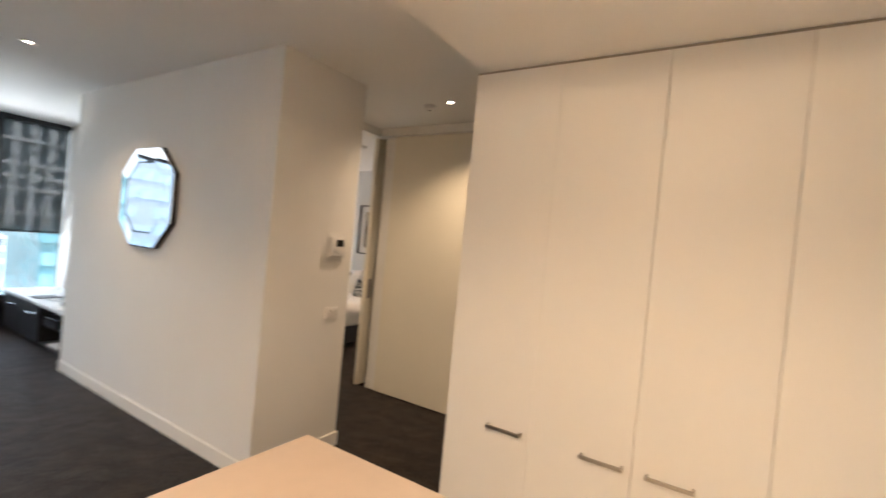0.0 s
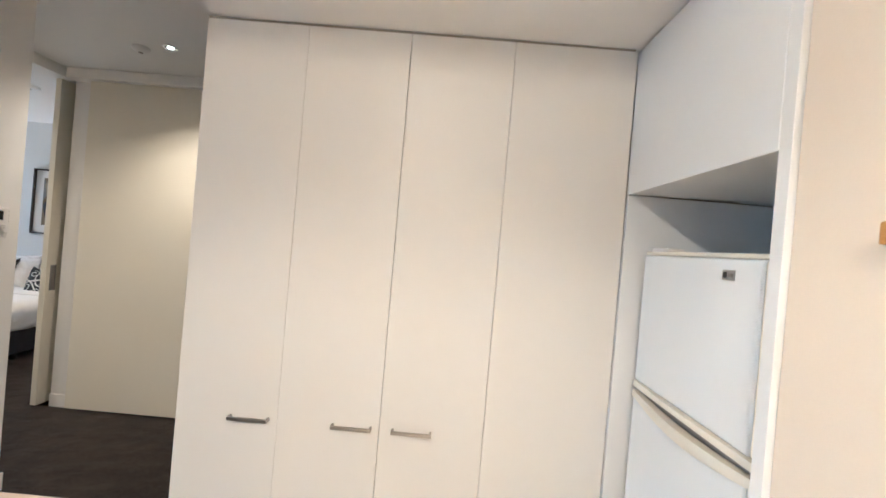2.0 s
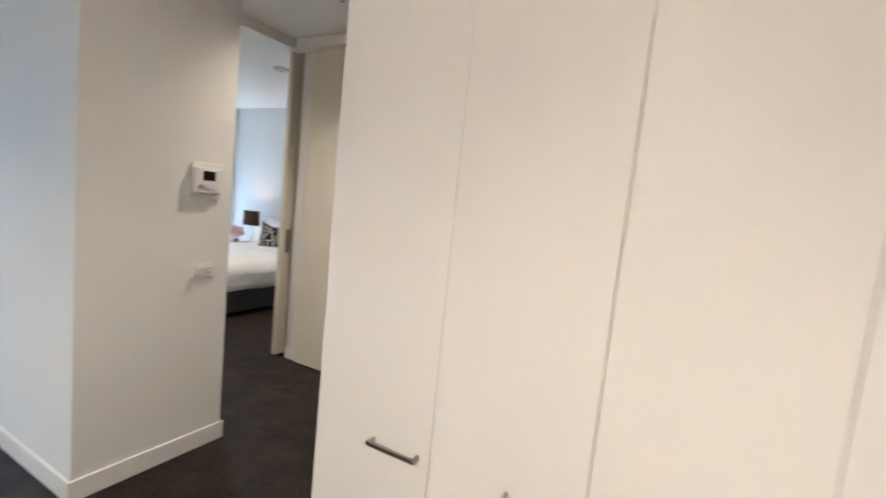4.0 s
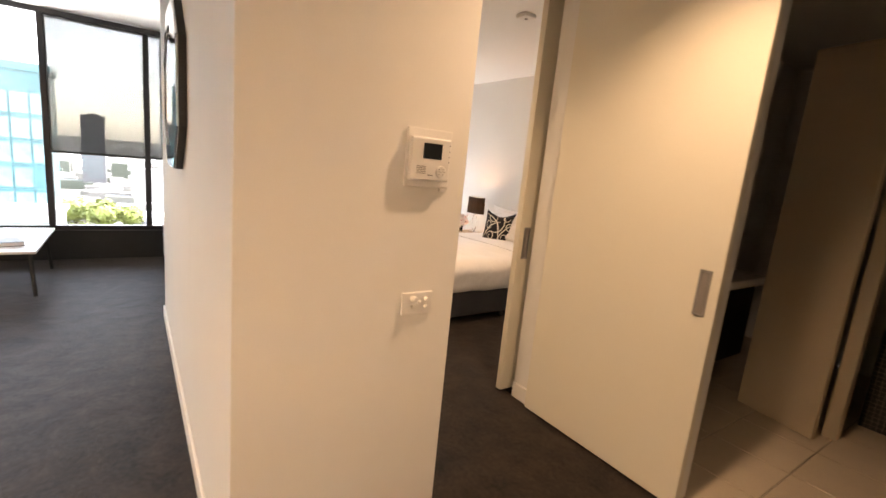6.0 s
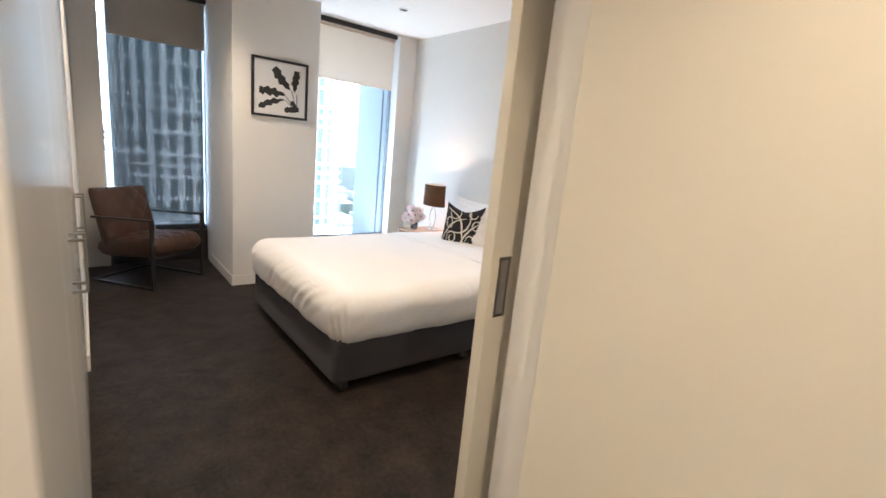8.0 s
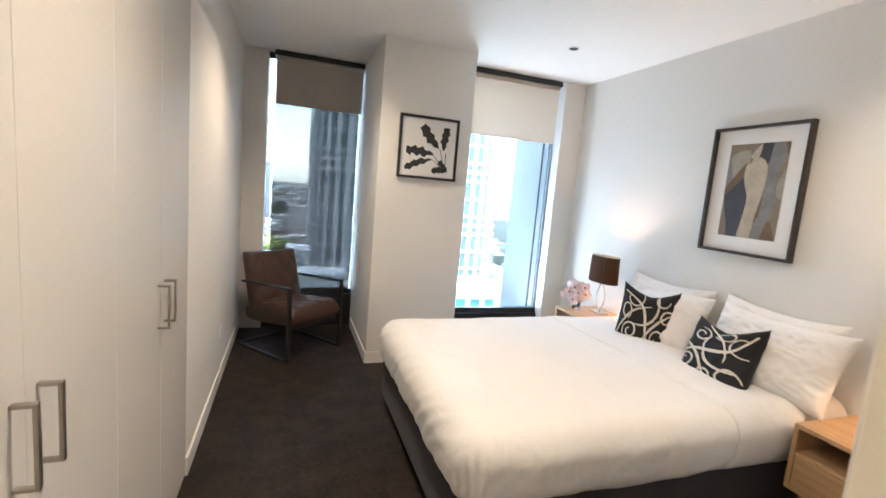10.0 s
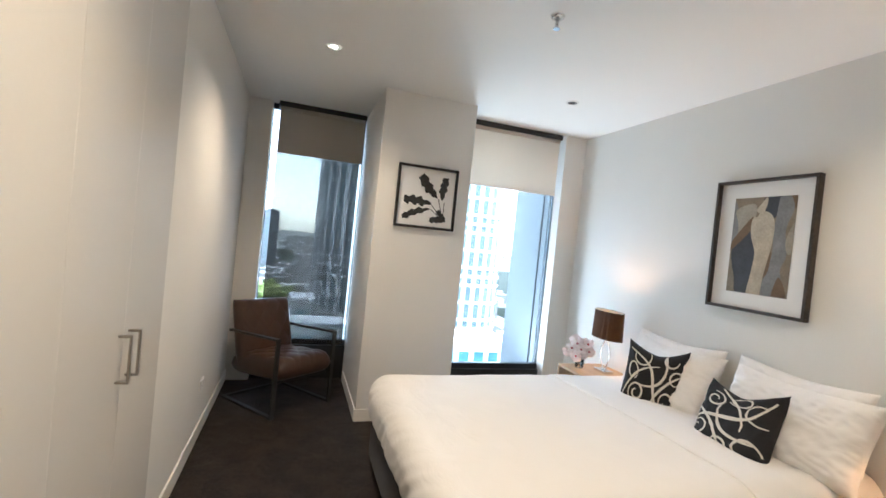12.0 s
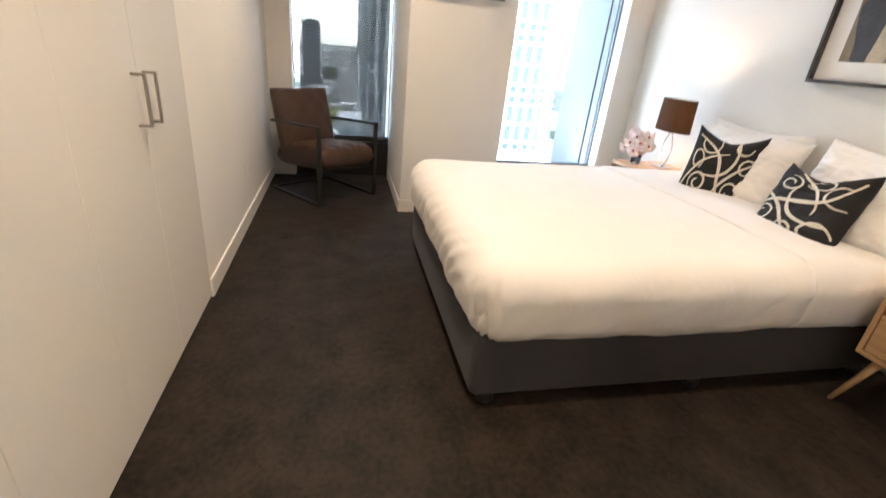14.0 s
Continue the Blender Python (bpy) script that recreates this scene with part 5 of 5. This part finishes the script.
shape("grey", -0.0152, (0.76, 1.02), (0.88, 1.02), (0.97, 0.88), (0.88, 0.66), (0.93, 0.42), (0.86, 0.25), (0.97, 0.0), (0.8, -0.03), (0.6, 0.0), (0.62, 0.2), (0.71, 0.4), (0.7, 0.6), (0.72, 0.82))
shape("stone", -0.0158, (1.02, 0.74), (0.9, 0.58), (0.93, 0.44), (1.02, 0.46))
shape("umber", -0.0158, (0.85, 0.2), (0.98, 0.02), (0.82, -0.03), (0.76, 0.0))
shape("umber", -0.0158, (0.69, 0.46), (0.60, 0.18), (0.68, 0.26))
shape("beige", -0.0164, (0.42, 0.80), (0.47, 0.855), (0.6, 0.84), (0.68, 0.78), (0.71, 0.66), (0.68, 0.46), (0.61, 0.2), (0.56, -0.03), (0.36, -0.03), (0.40, 0.2), (0.43, 0.42), (0.35, 0.58), (0.325, 0.7), (0.35, 0.79))
shape("beige", -0.0170, (0.40, 0.87), (0.46, 0.93), (0.55, 1.0), (0.56, 0.94), (0.52, 0.85), (0.43, 0.84))


# ---------- the city outside ----------
GZ = -38.0
structure("ground", boxes((-4000, 4000, -4000, 4000, GZ - 1, GZ)), GROUND, "hazy city ground far below", "ground")
structure("facade_below", boxes((-7.66, 8, -9, 9, GZ, -0.21), (-7.66, 8, -9, 9, CZ + 0.21, CZ + 14)), CONC, "rest of the tower under and over the flat", "facade")


def tower(x, y0, y1, z1, depth, mat, storey, bay, pane_w, pane_h, zlo, zhi, glassm, label, base=None):
    """A high-rise whose windowed side looks along +x."""
    t = thing("apartment_building", x - depth / 2, (y0 + y1) / 2, GZ, 0, label, "building")
    part("walls", boxes((x - depth, x, y0, y1, GZ, z1)), mat, t, world=True)
    part("roof", boxes((x - depth - 0.2, x + 0.2, y0 - 0.2, y1 + 0.2, z1 + 0.001, z1 + 0.8)), mat, t, world=True)
    nb, ns = int((y1 - y0) / bay), int((zhi - zlo) / storey)
    me = boxes((-0.06, 0.10, -pane_w / 2, pane_w / 2, -pane_h / 2, pane_h / 2))
    first = None
    for i in range(nb):
        for j in range(ns):
            if (i * 7 + j * 3) % 29 == 0:
                continue
            if first is None:
                first = made("window", me, glassm)
                ob = first
            else:
                ob = new("window", first.data)
            ob.parent = t
            ob.location = (x - t.location.x + 0.02, y0 + (i + 0.5) * bay - t.location.y, zlo + (j + 0.5) * storey - t.location.z)
    return t




def round_tower(x, y0, y1, r, ztop, label):
    """A pale apartment tower with rounded corners; rows of two tall and two small windows, over and over."""
    t = thing("apartment_building", x - 13, (y0 + y1) / 2, GZ, 0, label, "building")
    depth, line = 26.0, []  # line: places and headings along the curved front
    run = 0.0
    arc, flat = r * math.pi / 2, y1 - y0 - 2 * r
    while run < 2 * arc + flat:
        if run < arc:
            a = math.pi / 2 - run / r
            line.append((x - r + r * math.cos(a), y0 + r - r * math.sin(a), -a))
        elif run < arc + flat:
            line.append((x, y0 + r + run - arc, 0.0))
        else:
            a = (run - arc - flat) / r
            line.append((x - r + r * math.cos(a), y1 - r + r * math.sin(a), a))
        run += 1.0
    bm = bmesh.new()
    poly(bm, [(px, py, GZ) for px, py, h in line] + [(x - depth, y1, GZ), (x - depth, y0, GZ)], (0, 0, ztop - GZ))
    part("walls", bm, CONC, t, world=True)
    part("roof", boxes((x - depth + 1, x - r, y0 + r, y1 - r, ztop + 0.01, ztop + 3.0)), GREYT, t, world=True)
    origin, panes = Vector(t.location), {}
    far = []
    for k in range(1, len(line), 2):
        px, py, h = line[k]
        z = 44.5
        while z > -15:
            for high in (2.75, 2.75, 1.1, 1.1):
                z -= high
                wide = 1.0
                if -16.5 < z < 14:
                    if high not in panes:
                        panes[high] = made("window", boxes((-0.10, 0.05, -wide / 2, wide / 2, 0, high)), TGLASS)
                        ob = panes[high]
                    else:
                        ob = new("window", panes[high].data)
                    ob.parent = t
                    ob.matrix_basis = Matrix.Translation(Vector((px, py, z)) - origin) @ pose(0, 0, 0, 0, 0, math.degrees(h))
                elif z > 0:
                    far.append((px, py, z, h, high))
                z -= 0.65
    bm = bmesh.new()
    for px, py, z, h, high in far:
        m = pose(px, py, z, 0, 0, math.degrees(h))
        q = [bm.verts.new(m @ Vector(c)) for c in ((0.05, -0.5, 0), (0.05, 0.5, 0), (0.05, 0.5, high), (0.05, -0.5, high))]
        bm.faces.new(q)
    tagged(part("upper_windows", bm, TGLASS, t, "dark windows of the upper storeys", world=True), kind="stuff")
    # floor bands standing a little proud between the window rows
    z = 44.5
    while z > -15:
        for high in (2.75, 2.75, 1.1, 1.1):
            z -= high + 0.65
            if -16.5 < z < 14:
                bm = bmesh.new()
                rows = [[bm.verts.new((px + o * math.cos(h), py + o * math.sin(h), zz)) for o, zz in ((0, z + 0.14), (0.22, z + 0.14), (0.22, z + 0.48), (0, z + 0.48))] for px, py, h in line]
                for p, q in zip(rows, rows[1:]):
                    for j in range(3):
                        bm.faces.new((p[j], q[j], q[j + 1], p[j + 1]))
                part("floor_band", bm, CONC, t, world=True)


round_tower(-85, 6.6, 44.2, 7.0, 45.0, "pale apartment tower with rounded corners and a grid of dark windows")
PALETEAL = material("pale_teal_glass", (0.11, 0.20, 0.215), 0.15, vary=0.4, scale=0.2, fine=0.8, bump=0)
tower(-62, -17.0, -5.0, 6.6, 5, TEAL, 2.4, 1.5, 1.3, 1.9, -12, 6.4, PALETEAL, "teal glass office block with pale panels")
SKYGLASS = material("sky_blue_glass", (0.16, 0.20, 0.25), 0.3, vary=0.3, scale=0.1, fine=0.6, bump=0)
tower(-90, -74.0, -31.0, 40, 24, FIN, 3.4, 2.6, 2.2, 2.0, -20, 38, SKYGLASS, "tall blue-grey glass office tower")
tower(-400, -25.9, -13, 11.9, 20, GREYT, 3.5, 3, 2.0, 1.7, -30, 11, TGLASS, "distant grey tower with stepped top")
# stepped top of the distant tower, built as a second body inside it
tower(-402, -22.5, -16, 13.2, 14, GREYT, 3.5, 3, 2.0, 1.7, -30, 13, TGLASS, "narrower top step of the distant grey tower")
tower(-43, 12.2, 16.2, -1.2, 8, TEAL, 1.6, 1.3, 1.1, 1.0, -16, -1.4, PALETEAL, "low dark glass building in the street")

rng = random.Random(11)
for x, y0, y1, z0, d in ((-60, 2.9, 5.4, -7.6, 5), (-52, 1.6, 8.8, -8.9, 4), (-60, 22.5, 33.0, -12.3, 8), (-58, -20, -4.2, -6.6, 4), (-95, -8, 3, -24, 20), (-120, -3, 5, -22, 14)):
    b = thing("podium_building", x - d / 2, (y0 + y1) / 2, GZ, 0, "white flat-roofed low building", "building", "flat-roofed buildings below")
    part("walls", boxes((x - d, x, y0, y1, GZ, z0)), CONC, b, world=True)
    part("roof", boxes((x - d - 0.3, x + 0.3, y0 - 0.3, y1 + 0.3, z0, z0 + 0.4)), WHITER, b, world=True)
    for j in range(3):
        for i in range(max(1, int((y1 - y0) / 2.2))):
            part("window", boxes((x - 0.05, x + 0.06, y0 + 0.6 + i * 2.2, y0 + 2.0 + i * 2.2, z0 - 2.4 - 3 * j, z0 - 1.0 - 3 * j)), TEAL, b, world=True)

bm = bmesh.new()
for k in range(2600):
    dist = 70 + 1700 * rng.random() ** 1.6
    a = radians(rng.uniform(-30, 62))
    x, y = -7 - dist * math.cos(a), dist * math.sin(a)
    s, h = rng.uniform(5, 15), rng.uniform(3, 8) + (rng.random() < 0.05) * rng.uniform(5, 20)
    if -115 < x < -80 and 4 < y < 48:
        continue
    sx, sy = s / 2, s * rng.uniform(0.25, 0.9)
    vs = [bm.verts.new((x + i * sx, y + j * sy, z)) for z in (GZ, GZ + h) for i, j in ((-1, -1), (1, -1), (1, 1), (-1, 1))]
    bm.faces.new(vs[4:])
    for i in range(4):
        bm.faces.new((vs[i], vs[(i + 1) % 4], vs[4 + (i + 1) % 4], vs[4 + i]))
tagged(made("far_buildings", bm, ROOFS), "low suburban roofs spread out to the horizon", "buildings", kind="stuff")


def tree(x, y, z, r, h, seed, leaves, label):
    t = thing("tree", x, y, z, 0, label, "tree", "street trees below")
    rr = random.Random(seed)
    bm = bmesh.new()
    tube(bm, [(0, 0, 0), (0.2, 0.1, h * 0.3), (0.1, 0.3, h * 0.55)], r * 0.06, 8)
    for k in range(6):
        a = k * 1.05
        tube(bm, [(0.1, 0.2, h * 0.35), (r * 0.3 * math.cos(a), r * 0.3 * math.sin(a), h * 0.55), (r * 0.6 * math.cos(a), r * 0.6 * math.sin(a), h * 0.7)], r * 0.025, 6)
    part("trunk", bm, BARK, t)
    verts, faces = [], []
    for k in range(2600):
        d = Vector((rr.gauss(0, 1), rr.gauss(0, 1), rr.gauss(0, 1))).normalized()
        lump = 0.75 + 0.35 * noise.noise(d * 2.3 + Vector((seed, 0, 0)))
        p = Vector((d.x * r * lump, d.y * r * lump, h * 0.66 + d.z * h * 0.34 * lump)) * 1.0
        p -= d * rr.random() * r * 0.18
        u = d.orthogonal().normalized() * r * rr.uniform(0.03, 0.07)
        w = d.cross(u).normalized() * r * rr.uniform(0.03, 0.07) + d * rr.uniform(-0.3, 0.3)
        i = len(verts)
        verts += [p - u, p + w, p + u, p - w]
        faces.append((i, i + 1, i + 2, i + 3))
    me = bpy.data.meshes.new("crown")
    me.from_pydata(verts, [], faces)
    me.materials.append(leaves)
    ob = new("crown", me)
    ob.parent = t


for k, (x, y, r, h) in enumerate(((-200, -7, 8, 18), (-215, -16, 8, 16), (-210, 1, 6, 14), (-180, -12, 6, 12), (-120, 9, 6, 10), (-140, 9, 6, 11), (-105, 3.5, 5, 9))):
    tree(x, y, GZ, r, h, k + 1, LEAVES if k < 4 else LEAVES_DARK, "broad yellow-green street tree" if k < 4 else "dark green street tree among the roofs")


# ---------- many small pieces ----------
floor_b = bpy.data.objects["floor_bathroom"]
tile = None
for i in range(5):
    for j in range(8):
        if tile is None:
            tile = made("tile", boxes((-0.197, 0.197, -0.197, 0.197, -0.0035, 0.004), bevel=0.0015, seg=1), TILE)
            ob = tile
        else:
            ob = new("tile", tile.data)
        ob.parent, ob.location = floor_b, (-2.74 + 0.4 * i, 3.75 + 0.4 * j, 0)
mosaic_wall = bpy.data.objects["wall_mosaic"]
verts, faces = [], []
for i in range(33):
    for j in range(80):
        x, z, s = -1.705 + i * 0.03, 0.02 + j * 0.03, 0.0135
        k = len(verts)
        verts += [(x - s, 5.447, z - s), (x + s, 5.447, z - s), (x + s, 5.447, z + s), (x - s, 5.447, z + s), (x - s, 5.4497, z - s), (x + s, 5.4497, z - s), (x + s, 5.4497, z + s), (x - s, 5.4497, z + s)]
        faces += [(k, k + 1, k + 2, k + 3), (k, k + 4, k + 5, k + 1), (k + 1, k + 5, k + 6, k + 2), (k + 2, k + 6, k + 7, k + 3), (k + 3, k + 7, k + 4, k)]
me = bpy.data.meshes.new("mosaic_tiles")
me.from_pydata(verts, [], faces)
me.materials.append(MOSAIC)
ob = tagged(new("mosaic_tiles", me), "small black glass mosaic tiles", kind="stuff")
ob.parent = mosaic_wall
